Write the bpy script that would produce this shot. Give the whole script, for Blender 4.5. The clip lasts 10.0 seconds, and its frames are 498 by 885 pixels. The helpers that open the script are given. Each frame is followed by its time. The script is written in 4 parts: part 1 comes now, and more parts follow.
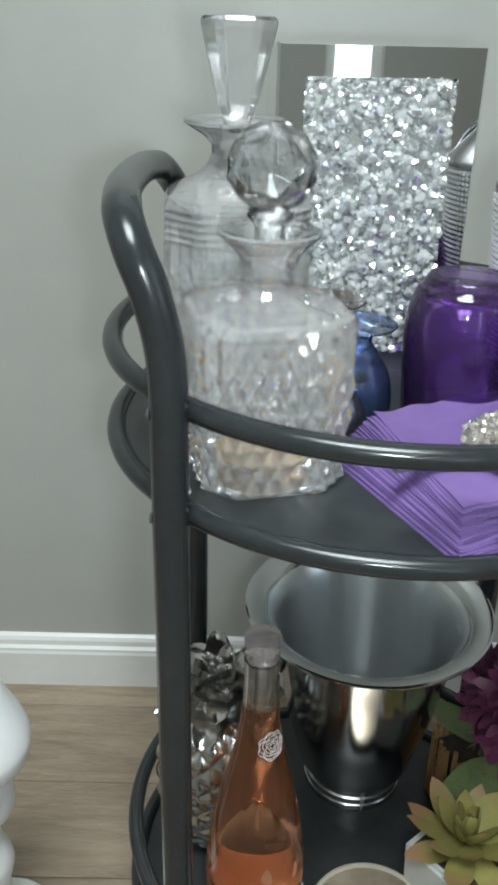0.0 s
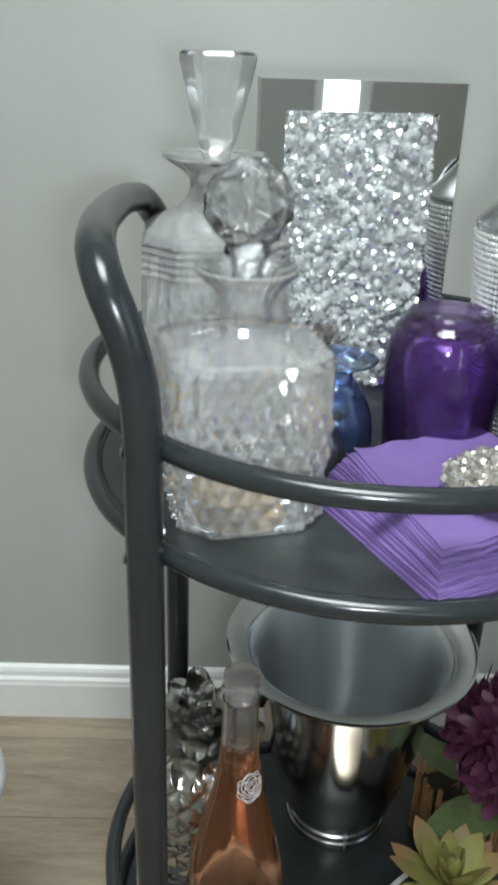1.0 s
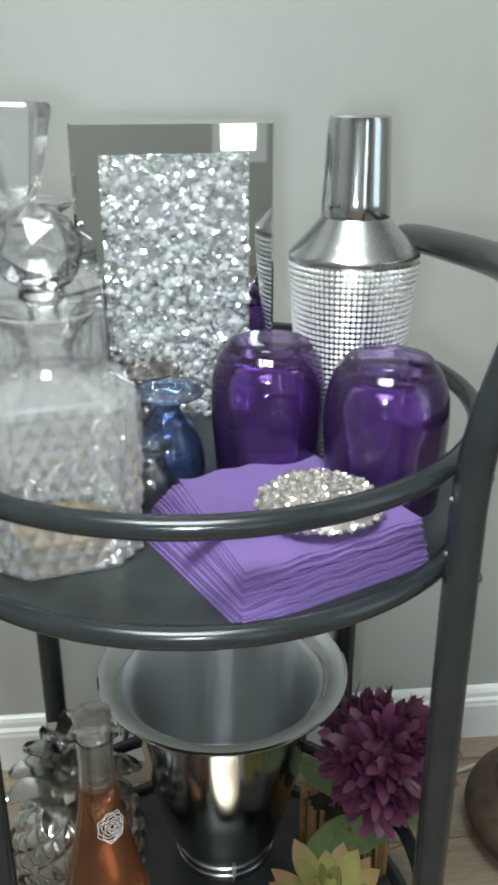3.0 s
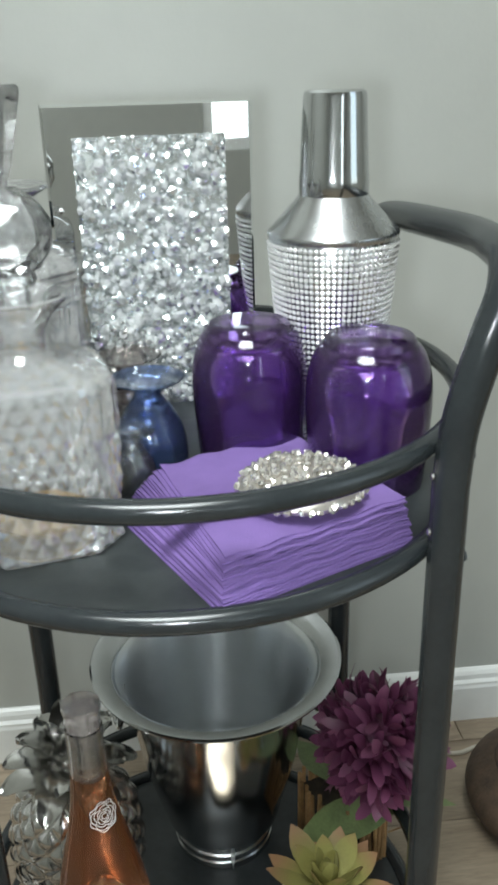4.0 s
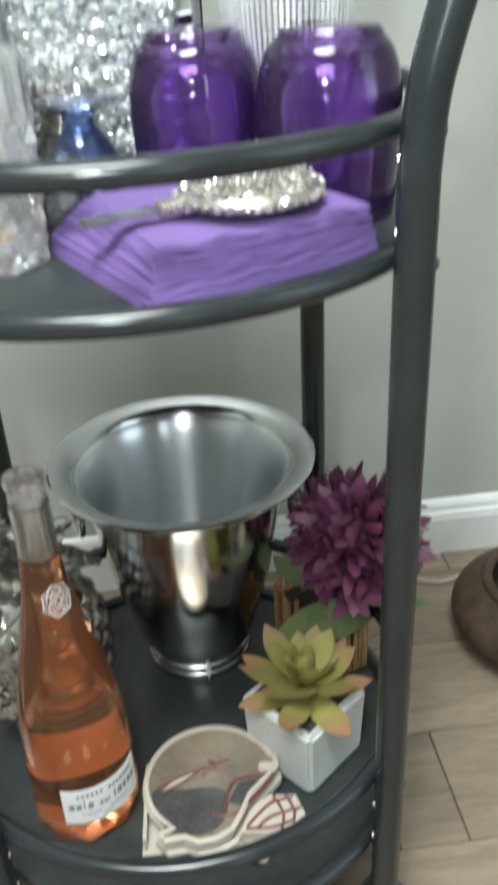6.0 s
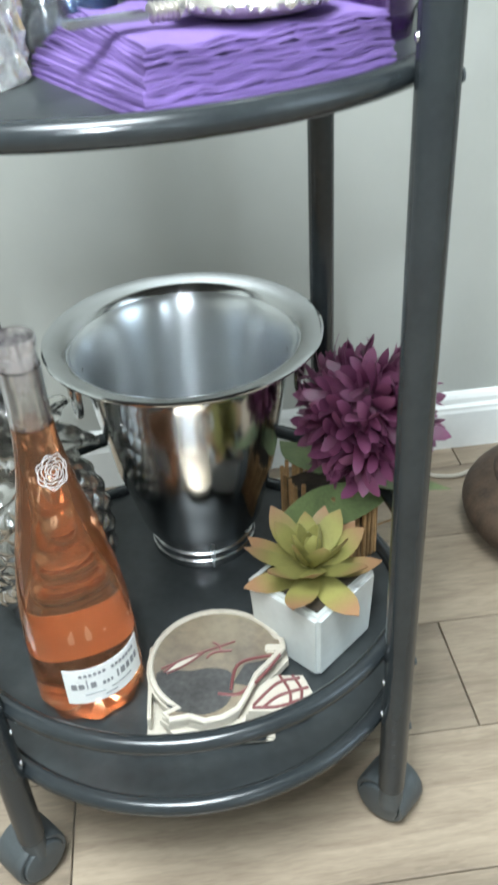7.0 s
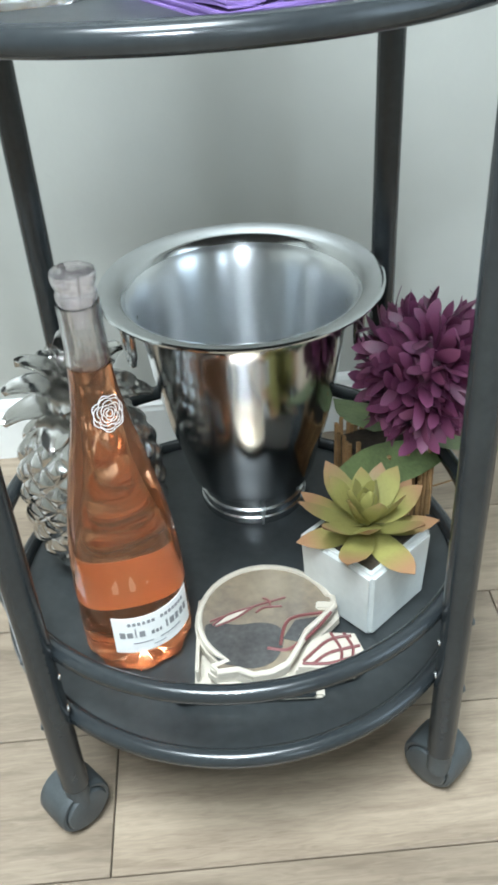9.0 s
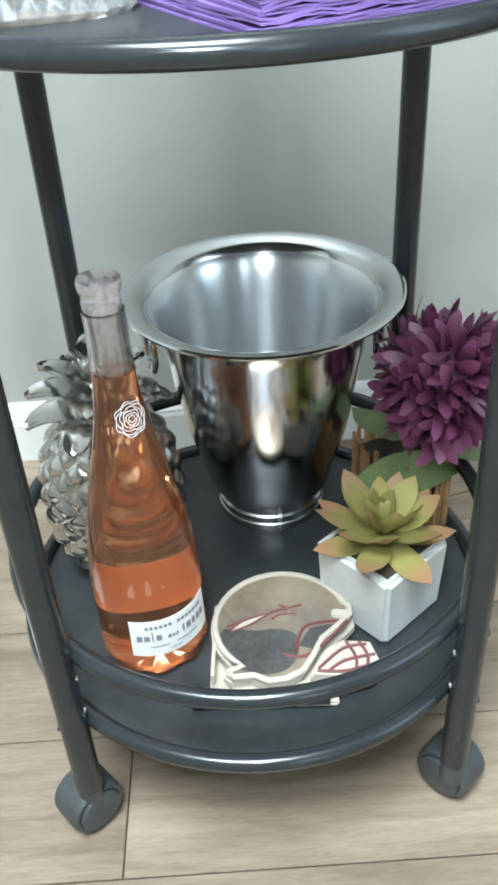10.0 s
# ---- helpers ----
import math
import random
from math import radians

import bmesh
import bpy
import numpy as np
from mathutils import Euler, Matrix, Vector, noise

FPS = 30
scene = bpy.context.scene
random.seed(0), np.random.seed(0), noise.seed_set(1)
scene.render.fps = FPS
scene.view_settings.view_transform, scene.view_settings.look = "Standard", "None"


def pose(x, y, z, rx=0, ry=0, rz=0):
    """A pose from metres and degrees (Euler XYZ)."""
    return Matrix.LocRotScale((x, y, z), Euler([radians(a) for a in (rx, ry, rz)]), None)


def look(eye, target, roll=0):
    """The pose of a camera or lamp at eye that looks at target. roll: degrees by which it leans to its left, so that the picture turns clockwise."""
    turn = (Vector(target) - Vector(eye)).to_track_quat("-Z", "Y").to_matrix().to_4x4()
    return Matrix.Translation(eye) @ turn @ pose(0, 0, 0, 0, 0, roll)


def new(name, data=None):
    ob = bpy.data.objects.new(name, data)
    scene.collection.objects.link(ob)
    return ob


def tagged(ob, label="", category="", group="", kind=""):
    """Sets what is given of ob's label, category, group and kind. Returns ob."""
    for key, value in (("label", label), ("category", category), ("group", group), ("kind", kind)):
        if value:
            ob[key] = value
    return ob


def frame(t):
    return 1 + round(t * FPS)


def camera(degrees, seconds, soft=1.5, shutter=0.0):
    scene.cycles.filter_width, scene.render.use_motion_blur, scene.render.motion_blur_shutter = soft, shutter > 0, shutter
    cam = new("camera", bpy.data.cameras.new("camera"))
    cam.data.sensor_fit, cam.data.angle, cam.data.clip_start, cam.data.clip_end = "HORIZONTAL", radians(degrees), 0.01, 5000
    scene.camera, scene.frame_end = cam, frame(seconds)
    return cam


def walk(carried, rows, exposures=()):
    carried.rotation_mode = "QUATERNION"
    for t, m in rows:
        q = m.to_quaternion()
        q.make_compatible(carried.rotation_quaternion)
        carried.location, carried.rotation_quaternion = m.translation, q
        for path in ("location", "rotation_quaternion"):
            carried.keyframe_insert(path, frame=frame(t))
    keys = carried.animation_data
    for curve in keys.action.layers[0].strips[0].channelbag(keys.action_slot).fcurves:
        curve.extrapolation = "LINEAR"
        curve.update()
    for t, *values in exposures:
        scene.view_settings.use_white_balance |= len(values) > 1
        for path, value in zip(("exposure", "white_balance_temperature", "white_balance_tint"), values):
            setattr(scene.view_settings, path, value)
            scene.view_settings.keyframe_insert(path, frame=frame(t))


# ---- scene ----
cam = camera(32.1, 10.0, soft=3.1, shutter=0.8)
PATH = [
    (0, (-0.094, -0.518, 0.795), (-0.084, 1.274, -0.092), 1.5),
    (0.5, (-0.089, -0.506, 0.793), (-0.079, 1.287, -0.093), 1.3),
    (1, (-0.087, -0.507, 0.8), (-0.056, 1.307, -0.043), 2.0),
    (1.5, (-0.076, -0.509, 0.801), (-0.068, 1.318, -0.013), 1.2),
    (2, (-0.051, -0.512, 0.805), (0.03, 1.319, 0.006), 0.5),
    (2.5, (-0.034, -0.514, 0.805), (0.109, 1.323, 0.027), 0.5),
    (3, (-0.021, -0.519, 0.805), (0.16, 1.317, 0.034), 0.0),
    (4.5, (-0.006, -0.512, 0.784), (0.16, 1.309, -0.026), -1.9),
    (5, (-0.002, -0.508, 0.752), (0.17, 1.304, -0.077), -2.0),
    (5.5, (0.011, -0.512, 0.722), (0.192, 1.275, -0.157), -2.0),
    (6, (0.014, -0.509, 0.689), (0.179, 1.221, -0.3), -3.1),
    (7.5, (0.012, -0.496, 0.631), (0.127, 1.121, -0.54), -4.3),
    (8, (0.009, -0.494, 0.625), (0.078, 1.119, -0.556), -5.0),
    (8.5, (0.005, -0.494, 0.621), (0.044, 1.119, -0.561), -5.0),
    (9, (-0.001, -0.497, 0.62), (0.042, 1.119, -0.558), -3.9),
    (9.5, (-0.004, -0.501, 0.624), (0.025, 1.119, -0.548), -3.5),
    (10, (-0.005, -0.5, 0.624), (0.008, 1.125, -0.542), -3.5),
]
walk(cam, [(t, look(eye, target, roll)) for t, eye, target, roll in PATH],
     [(0.0, 0.12, 6350, 10), (3.0, 0.25, 6450, 10), (4.5, 0.3, 6500, 10), (6.0, 0.7, 6500, 10), (7.5, 1.33, 6000, 10), (10.0, 1.28, 6000, 10)])

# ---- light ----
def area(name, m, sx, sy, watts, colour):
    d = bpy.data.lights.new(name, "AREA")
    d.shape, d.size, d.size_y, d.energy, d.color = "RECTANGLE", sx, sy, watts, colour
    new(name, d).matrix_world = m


WORLD = bpy.data.worlds.new("world")
scene.world = WORLD
WORLD.use_nodes = True
_sky = WORLD.node_tree.nodes.new("ShaderNodeTexSky")
_sky.sky_type, _sky.sun_disc = "NISHITA", False
_sky.sun_elevation, _sky.sun_rotation = radians(40), radians(200)
WORLD.node_tree.links.new(_sky.outputs[0], WORLD.node_tree.nodes["Background"].inputs[0])
WORLD.node_tree.nodes["Background"].inputs[1].default_value = 0.1

ROOM_W, ROOM_E, ROOM_S, ROOM_N, ROOM_H = -1.9, 1.9, -3.2, 0.352, 2.45
FLOOR_Z = 0.017
# daylight in the window openings of the south and the east wall
area("window_daylight", look((0.98, ROOM_S + 0.03, 1.25), (0.8, 0, 0.9)), 0.22, 1.5, 4, (0.84, 0.97, 1.0))
area("window_daylight", look((ROOM_E - 0.03, -1.15, 1.35), (0, -0.6, 1.0)), 0.9, 1.5, 4.5, (0.82, 0.97, 1.0))
# broad soft fill lamp added under the ceiling, where no fitting is known
area("ceiling_fill", look((-0.25, -0.85, ROOM_H - 0.05), (-0.25, -0.8499, 0)), 0.85, 0.85, 52, (0.90, 0.985, 0.98))
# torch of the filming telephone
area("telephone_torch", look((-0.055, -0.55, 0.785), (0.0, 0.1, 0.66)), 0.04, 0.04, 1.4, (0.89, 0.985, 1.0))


# ---- materials ----
def material(name, base, rough=0.5, metal=0.0, glass=0.0, ior=1.5, vary=0.12, scale=30.0, bump=0.0, bump_scale=200.0,
             rough_vary=0.1, second=None, stretch=(1, 1, 1), island=0.0, coat=0.0, thin=0.0):
    """A surface with colour and gloss that vary at two scales, and fine relief."""
    m = bpy.data.materials.new(name)
    m.use_nodes = True
    t = m.node_tree
    n, l = t.nodes, t.links
    b = n["Principled BSDF"]
    b.inputs["Metallic"].default_value = metal
    b.inputs["Transmission Weight"].default_value = glass
    b.inputs["IOR"].default_value = ior
    b.inputs["Coat Weight"].default_value = coat
    co = n.new("ShaderNodeTexCoord")
    mp = n.new("ShaderNodeMapping")
    mp.inputs["Scale"].default_value = stretch
    l.new(co.outputs["Object"], mp.inputs[0])
    big = n.new("ShaderNodeTexNoise")
    big.inputs["Scale"].default_value, big.inputs["Detail"].default_value = scale, 5
    fine = n.new("ShaderNodeTexNoise")
    fine.inputs["Scale"].default_value, fine.inputs["Detail"].default_value = scale * 9, 3
    l.new(mp.outputs[0], big.inputs[0]), l.new(mp.outputs[0], fine.inputs[0])
    mix = n.new("ShaderNodeMix")
    mix.data_type = "FLOAT"
    mix.inputs[0].default_value = 0.35
    l.new(big.outputs[0], mix.inputs[2]), l.new(fine.outputs[0], mix.inputs[3])
    ramp = n.new("ShaderNodeValToRGB")
    other = second or tuple(max(0.0, c * (1 - vary * 2)) for c in base)
    ramp.color_ramp.elements[0].position, ramp.color_ramp.elements[1].position = 0.36, 0.64
    ramp.color_ramp.elements[0].color, ramp.color_ramp.elements[1].color = (*other, 1), (*base, 1)
    l.new(mix.outputs[0], ramp.inputs[0])
    out = ramp.outputs[0]
    if island:
        g = n.new("ShaderNodeObjectInfo")
        hsv = n.new("ShaderNodeHueSaturation")
        mr = n.new("ShaderNodeMapRange")
        mr.inputs[3].default_value, mr.inputs[4].default_value = 1 - island, 1 + island
        l.new(g.outputs["Random"], mr.inputs[0]), l.new(mr.outputs[0], hsv.inputs["Value"]), l.new(out, hsv.inputs["Color"])
        out = hsv.outputs[0]
    l.new(out, b.inputs["Base Color"])
    rr = n.new("ShaderNodeMapRange")
    rr.inputs[3].default_value, rr.inputs[4].default_value = max(0.0, rough - rough_vary * rough), rough + rough_vary * rough
    l.new(mix.outputs[0], rr.inputs[0]), l.new(rr.outputs[0], b.inputs["Roughness"])
    if bump:
        bn = n.new("ShaderNodeTexNoise")
        bn.inputs["Scale"].default_value, bn.inputs["Detail"].default_value = bump_scale, 4
        bp = n.new("ShaderNodeBump")
        bp.inputs["Strength"].default_value, bp.inputs["Distance"].default_value = bump, 0.002
        l.new(mp.outputs[0], bn.inputs[0]), l.new(bn.outputs[0], bp.inputs["Height"]), l.new(bp.outputs[0], b.inputs["Normal"])
    return m


def see_through(m, share, tint, gloss=0.04):
    """Thin glass: a share of the light passes straight through, and cut faces glint."""
    n, l = m.node_tree.nodes, m.node_tree.links
    clear = n.new("ShaderNodeBsdfTransparent")
    clear.inputs[0].default_value = (*tint, 1)
    body = n.new("ShaderNodeMixShader")
    body.inputs[0].default_value = share
    l.new(n["Principled BSDF"].outputs[0], body.inputs[1]), l.new(clear.outputs[0], body.inputs[2])
    shine = n.new("ShaderNodeBsdfGlossy")
    shine.inputs["Roughness"].default_value = 0.06
    edge = n.new("ShaderNodeFresnel")
    edge.inputs[0].default_value = 1.5
    amount = n.new("ShaderNodeMath")
    amount.operation, amount.inputs[1].default_value = "ADD", gloss - 0.04
    top = n.new("ShaderNodeMixShader")
    l.new(edge.outputs[0], amount.inputs[0]), l.new(amount.outputs[0], top.inputs[0])
    l.new(body.outputs[0], top.inputs[1]), l.new(shine.outputs[0], top.inputs[2]), l.new(top.outputs[0], n["Material Output"].inputs[0])
    return m


def brushed_round(m, amount):
    """Brush marks round the z axis, which draw highlights out along it."""
    n, l = m.node_tree.nodes, m.node_tree.links
    tan = n.new("ShaderNodeTangent")
    tan.direction_type, tan.axis = "RADIAL", "Z"
    b = n["Principled BSDF"]
    b.inputs["Anisotropic"].default_value, b.inputs["Anisotropic Rotation"].default_value = amount, 0.25
    l.new(tan.outputs[0], b.inputs["Tangent"])
    return m


def plank_material():
    m = material("laminate_oak", (0.325, 0.258, 0.188), 0.36, vary=0.2, scale=6, second=(0.185, 0.141, 0.101), stretch=(0.8, 6, 1),
                 bump=0.12, bump_scale=40, rough_vary=0.25, island=0.12)
    t = m.node_tree
    n, l = t.nodes, t.links
    mp = next(x for x in n if x.bl_idname == "ShaderNodeMapping")
    for tex in [x for x in n if x.bl_idname == "ShaderNodeTexNoise"][:2]:
        tex.inputs["Distortion"].default_value = 1.1
    info = n.new("ShaderNodeObjectInfo")
    mul = n.new("ShaderNodeVectorMath")
    mul.operation = "SCALE"
    mul.inputs["Scale"].default_value = 37.0
    comb = n.new("ShaderNodeCombineXYZ")
    for i in range(3):
        l.new(info.outputs["Random"], comb.inputs[i])
    l.new(comb.outputs[0], mul.inputs[0]), l.new(mul.outputs[0], mp.inputs["Location"])
    return m


def leaf_material(name, base, tip, start, end):
    """A leaf whose colour turns towards its tip, along its own x."""
    m = material(name, base, 0.45, vary=0.12, scale=60, bump=0.1, island=0.15)
    t = m.node_tree
    n, l = t.nodes, t.links
    b = n["Principled BSDF"]
    src = b.inputs["Base Color"].links[0].from_socket
    co = next(x for x in n if x.bl_idname == "ShaderNodeTexCoord")
    sep = n.new("ShaderNodeSeparateXYZ")
    mr = n.new("ShaderNodeMapRange")
    mr.inputs[1].default_value, mr.inputs[2].default_value = start, end
    mix = n.new("ShaderNodeMix")
    mix.data_type = "RGBA"
    mix.inputs["B"].default_value = (*tip, 1)
    l.new(co.outputs["Object"], sep.inputs[0]), l.new(sep.outputs[0], mr.inputs[0]), l.new(mr.outputs[0], mix.inputs[0])
    l.new(src, mix.inputs["A"]), l.new(mix.outputs["Result"], b.inputs["Base Color"])
    return m


WALL = material("grey_wall_paint", (0.42, 0.425, 0.395), 0.42, vary=0.03, scale=3, bump=0.12, bump_scale=130, rough_vary=0.15)
CEIL = material("ceiling_paint", (0.8, 0.8, 0.78), 0.8, vary=0.03, scale=3)
TRIM = material("white_trim_paint", (0.78, 0.78, 0.76), 0.35, vary=0.03, scale=12)
PLANK = plank_material()
GAP = material("dark_joint", (0.31, 0.25, 0.19), 0.8)
BLACK = material("black_powder_coat", (0.023, 0.027, 0.029), 0.22, vary=0.1, scale=25, rough_vary=0.2, second=(0.017, 0.020, 0.022))
SHELF = material("black_sheet_metal", (0.04, 0.045, 0.046), 0.36, vary=0.2, scale=14, bump=0.05, bump_scale=700, rough_vary=0.35, second=(0.02, 0.023, 0.024))
RUBBER = material("black_plastic", (0.062, 0.07, 0.073), 0.45, vary=0.15, scale=60, bump=0.08, bump_scale=600)
STEEL = material("screw_steel", (0.6, 0.6, 0.6), 0.25, 1.0)
CHROME = material("polished_steel", (0.60, 0.615, 0.625), 0.15, 1.0, vary=0.05, scale=8, bump=0.012, bump_scale=60, rough_vary=0.3)
BRUSHED = material("brushed_steel", (0.6, 0.61, 0.62), 0.26, 1.0, vary=0.06, scale=20, stretch=(1, 1, 0.1), rough_vary=0.3)
SATIN = brushed_round(material("satin_steel", (0.74, 0.76, 0.78), 0.30, 1.0, vary=0.02, scale=30, rough_vary=0.05), 0.8)
MIRROR = material("mirror_glass", (0.86, 0.88, 0.88), 0.02, 1.0, vary=0.01, rough_vary=0.3)
GEM = material("crystal", (0.95, 0.97, 0.97), 0.10, 0.35, 0.35, 1.6, vary=0.05, island=0.06)
GEM_FOIL = material("foil_backed_crystal", (0.93, 0.96, 0.96), 0.14, 0.8, vary=0.05, scale=80, island=0.08)
# white share of the cut glass stands in for light gathered in its facets
GLASS = see_through(material("cut_glass", (0.985, 0.992, 0.995), 0.012, 0.0, 0.52, 1.47, vary=0.0), 0.55, (0.99, 0.995, 0.995), 0.16)
CLEAR = see_through(material("clear_glass", (0.97, 0.985, 1.0), 0.01, 0.0, 0.93, 1.52, vary=0.0), 0.6, (0.985, 0.99, 0.995), 0.10)
AMBER = material("whisky_remains", (0.90, 0.52, 0.10), 0.05, 0.0, 0.45, 1.36, vary=0.25, scale=60)
PURPLE = see_through(material("purple_glass", (0.42, 0.20, 0.66), 0.04, 0.0, 0.82, 1.45, vary=0.04), 0.75, (0.72, 0.56, 0.90))
BLUE = see_through(material("blue_glass", (0.3, 0.42, 0.8), 0.02, 0.0, 0.85, 1.5, vary=0.04), 0.6, (0.62, 0.74, 0.95), 0.06)
SMOKE = see_through(material("smoky_glass", (0.6, 0.52, 0.5), 0.03, 0.0, 0.9, 1.5, vary=0.04), 0.6, (0.84, 0.79, 0.77))
NAPKIN = material("purple_paper", (0.195, 0.118, 0.34), 0.85, vary=0.06, scale=90, bump=0.35, bump_scale=900, island=0.12)
RHINE = material("rhinestone", (0.95, 0.95, 0.94), 0.2, 0.6, vary=0.06, scale=200, island=0.1)
STONE = material("cut_stone", (0.80, 0.765, 0.715), 0.16, 0.75, vary=0.15, scale=200, island=0.25)
SILVER = material("antique_silver", (0.64, 0.60, 0.54), 0.3, 0.8, vary=0.2, scale=150, second=(0.5, 0.46, 0.42))
ROSE_GLASS = material("rose_wine_in_glass", (0.97, 0.47, 0.25), 0.015, 0.0, 0.95, 1.35, vary=0.04)
CORK_GLASS = see_through(material("pinkish_glass_stopper", (0.98, 0.90, 0.91), 0.03, 0.0, 0.75, 1.45, vary=0.02), 0.2, (0.98, 0.93, 0.94), 0.08)
LABEL = material("paper_label", (0.82, 0.82, 0.8), 0.6, vary=0.03, scale=100)
INK = material("grey_ink", (0.26, 0.26, 0.27), 0.6)
WHITE_INK = material("white_enamel", (0.85, 0.84, 0.84), 0.4)
MERCURY = material("silver_glaze", (0.60, 0.59, 0.575), 0.19, 1.0, vary=0.08, scale=14, rough_vary=0.2, second=(0.47, 0.46, 0.44))
PETAL = leaf_material("magenta_petal", (0.11, 0.021, 0.06), (0.22, 0.065, 0.14), 0.006, 0.03)
SUCC = leaf_material("succulent_leaf", (0.30, 0.275, 0.085), (0.36, 0.20, 0.105), 0.027, 0.046)
LEAF = material("dull_green_leaf", (0.2, 0.26, 0.1), 0.5, vary=0.2, scale=40, bump=0.15, island=0.15)
TWIG = material("dry_twig", (0.42, 0.24, 0.1), 0.7, vary=0.25, scale=60, bump=0.4, bump_scale=300, island=0.3)
CERAMIC = material("white_stone_pot", (0.63, 0.65, 0.63), 0.5, vary=0.06, scale=18, bump=0.1, bump_scale=150)
SOIL = material("pot_soil", (0.06, 0.045, 0.03), 0.9, vary=0.3, scale=120, bump=0.6)
CREAM = material("cream_resin", (0.54, 0.49, 0.41), 0.4, vary=0.08, scale=50, bump=0.1)
FACE = material("helmet_face_foil", (0.50, 0.405, 0.29), 0.22, 0.6, vary=0.25, scale=18, second=(0.30, 0.25, 0.20))
SLATE = material("slate_foil", (0.16, 0.155, 0.15), 0.25, 0.5, vary=0.25, scale=30)
MAROON = material("maroon_print", (0.18, 0.06, 0.06), 0.4, vary=0.1)
WHITE_PAINT = material("white_gloss_paint", (0.85, 0.85, 0.84), 0.3, vary=0.02, scale=20)
BASKET = material("dark_brown_wicker", (0.09, 0.056, 0.035), 0.7, vary=0.3, scale=50, bump=0.5, bump_scale=120)
CABLE = material("beige_cable", (0.55, 0.5, 0.42), 0.5)


# ---- mesh helpers ----
def shade(me, angle=32.0, smooth=True):
    bm = bmesh.new()
    bm.from_mesh(me)
    for f in bm.faces:
        f.smooth = smooth
    lim = radians(angle)
    for e in bm.edges:
        e.smooth = len(e.link_faces) == 2 and e.calc_face_angle(0.0) < lim
    bm.to_mesh(me)
    bm.free()


def part(name, bm, mat, parent=None, label="", smooth=True, angle=32.0, at=None):
    """Links a bmesh (or a ready mesh) as one mesh object under parent."""
    if isinstance(bm, bpy.types.Mesh):
        me = bm
    else:
        me = bpy.data.meshes.new(name)
        bm.to_mesh(me)
        bm.free()
        shade(me, angle, smooth)
    if not me.materials:
        me.materials.append(mat)
    ob = new(name, me)
    ob.parent = parent
    if at is not None:
        ob.matrix_basis = at
    if label:
        ob["label"] = label
    return ob


def thing(name, m, label, category, group="", kind=""):
    ob = new(name)
    ob.empty_display_size = 0.02
    ob.matrix_basis = m
    return tagged(ob, label, category, group, kind)


def mesh_of(name, verts, faces, smooth=False, angle=32.0, mat=None):
    me = bpy.data.meshes.new(name)
    me.from_pydata([tuple(v) for v in verts], [], faces)
    me.update()
    shade(me, angle, smooth)
    if mat:
        me.materials.append(mat)
    return me


def box(sx, sy, sz, centre=(0, 0, 0), bevel=0.0, seg=2):
    bm = bmesh.new()
    bmesh.ops.create_cube(bm, size=1.0, matrix=Matrix.Translation(centre) @ Matrix.Diagonal((sx, sy, sz, 1)))
    if bevel:
        bmesh.ops.bevel(bm, geom=bm.edges[:], offset=bevel, segments=seg, affect="EDGES")
    return bm


def join(*parts):
    out = bmesh.new()
    for p in parts:
        me = bpy.data.meshes.new("tmp")
        p.to_mesh(me)
        p.free()
        out.from_mesh(me)
        bpy.data.meshes.remove(me)
    return out


def moved(bm, m):
    bmesh.ops.transform(bm, matrix=m, verts=bm.verts[:])
    return bm


def skin(rings, cap0=True, cap1=True, closed=False, flip=False):
    """A skin over rings of equal length."""
    bm = bmesh.new()
    vs = [[bm.verts.new(p) for p in r] for r in rings]
    n, k = len(rings[0]), len(rings)
    for i in range(k if closed else k - 1):
        a, b = vs[i], vs[(i + 1) % k]
        for j in range(n):
            bm.faces.new((a[j], a[(j + 1) % n], b[(j + 1) % n], b[j]))
    if not closed:
        if cap0:
            bm.faces.new(vs[0][::-1])
        if cap1:
            bm.faces.new(vs[-1])
    if flip:
        bmesh.ops.reverse_faces(bm, faces=bm.faces[:])
    return bm


def lathe(profile, n=48, flip=False, cap0=True, cap1=True):
    """Turns a profile of (radius, height) round z; from bottom up it faces outwards."""
    return skin([[(max(r, 1e-5) * math.cos(2 * math.pi * j / n), max(r, 1e-5) * math.sin(2 * math.pi * j / n), z) for j in range(n)] for r, z in profile],
                cap0, cap1, flip=flip)


def spline(points, steps=8, closed=False):
    """Catmull-Rom through points."""
    p = [Vector(q) for q in points]
    n = len(p)
    out = []
    for i in range(n if closed else n - 1):
        g = (lambda k: p[k % n]) if closed else (lambda k: p[min(max(k, 0), n - 1)])
        a, b, c, d = g(i - 1), g(i), g(i + 1), g(i + 2)
        for s in range(steps):
            t = s / steps
            out.append(0.5 * (2 * b + (c - a) * t + (2 * a - 5 * b + 4 * c - d) * t * t + (3 * b - a - 3 * c + d) * t ** 3))
    if not closed:
        out.append(p[-1])
    return out


def smooth_profile(points, steps=6):
    return [(max(v.x, 0.0), v.z) for v in spline([(r, 0, z) for r, z in points], steps)]


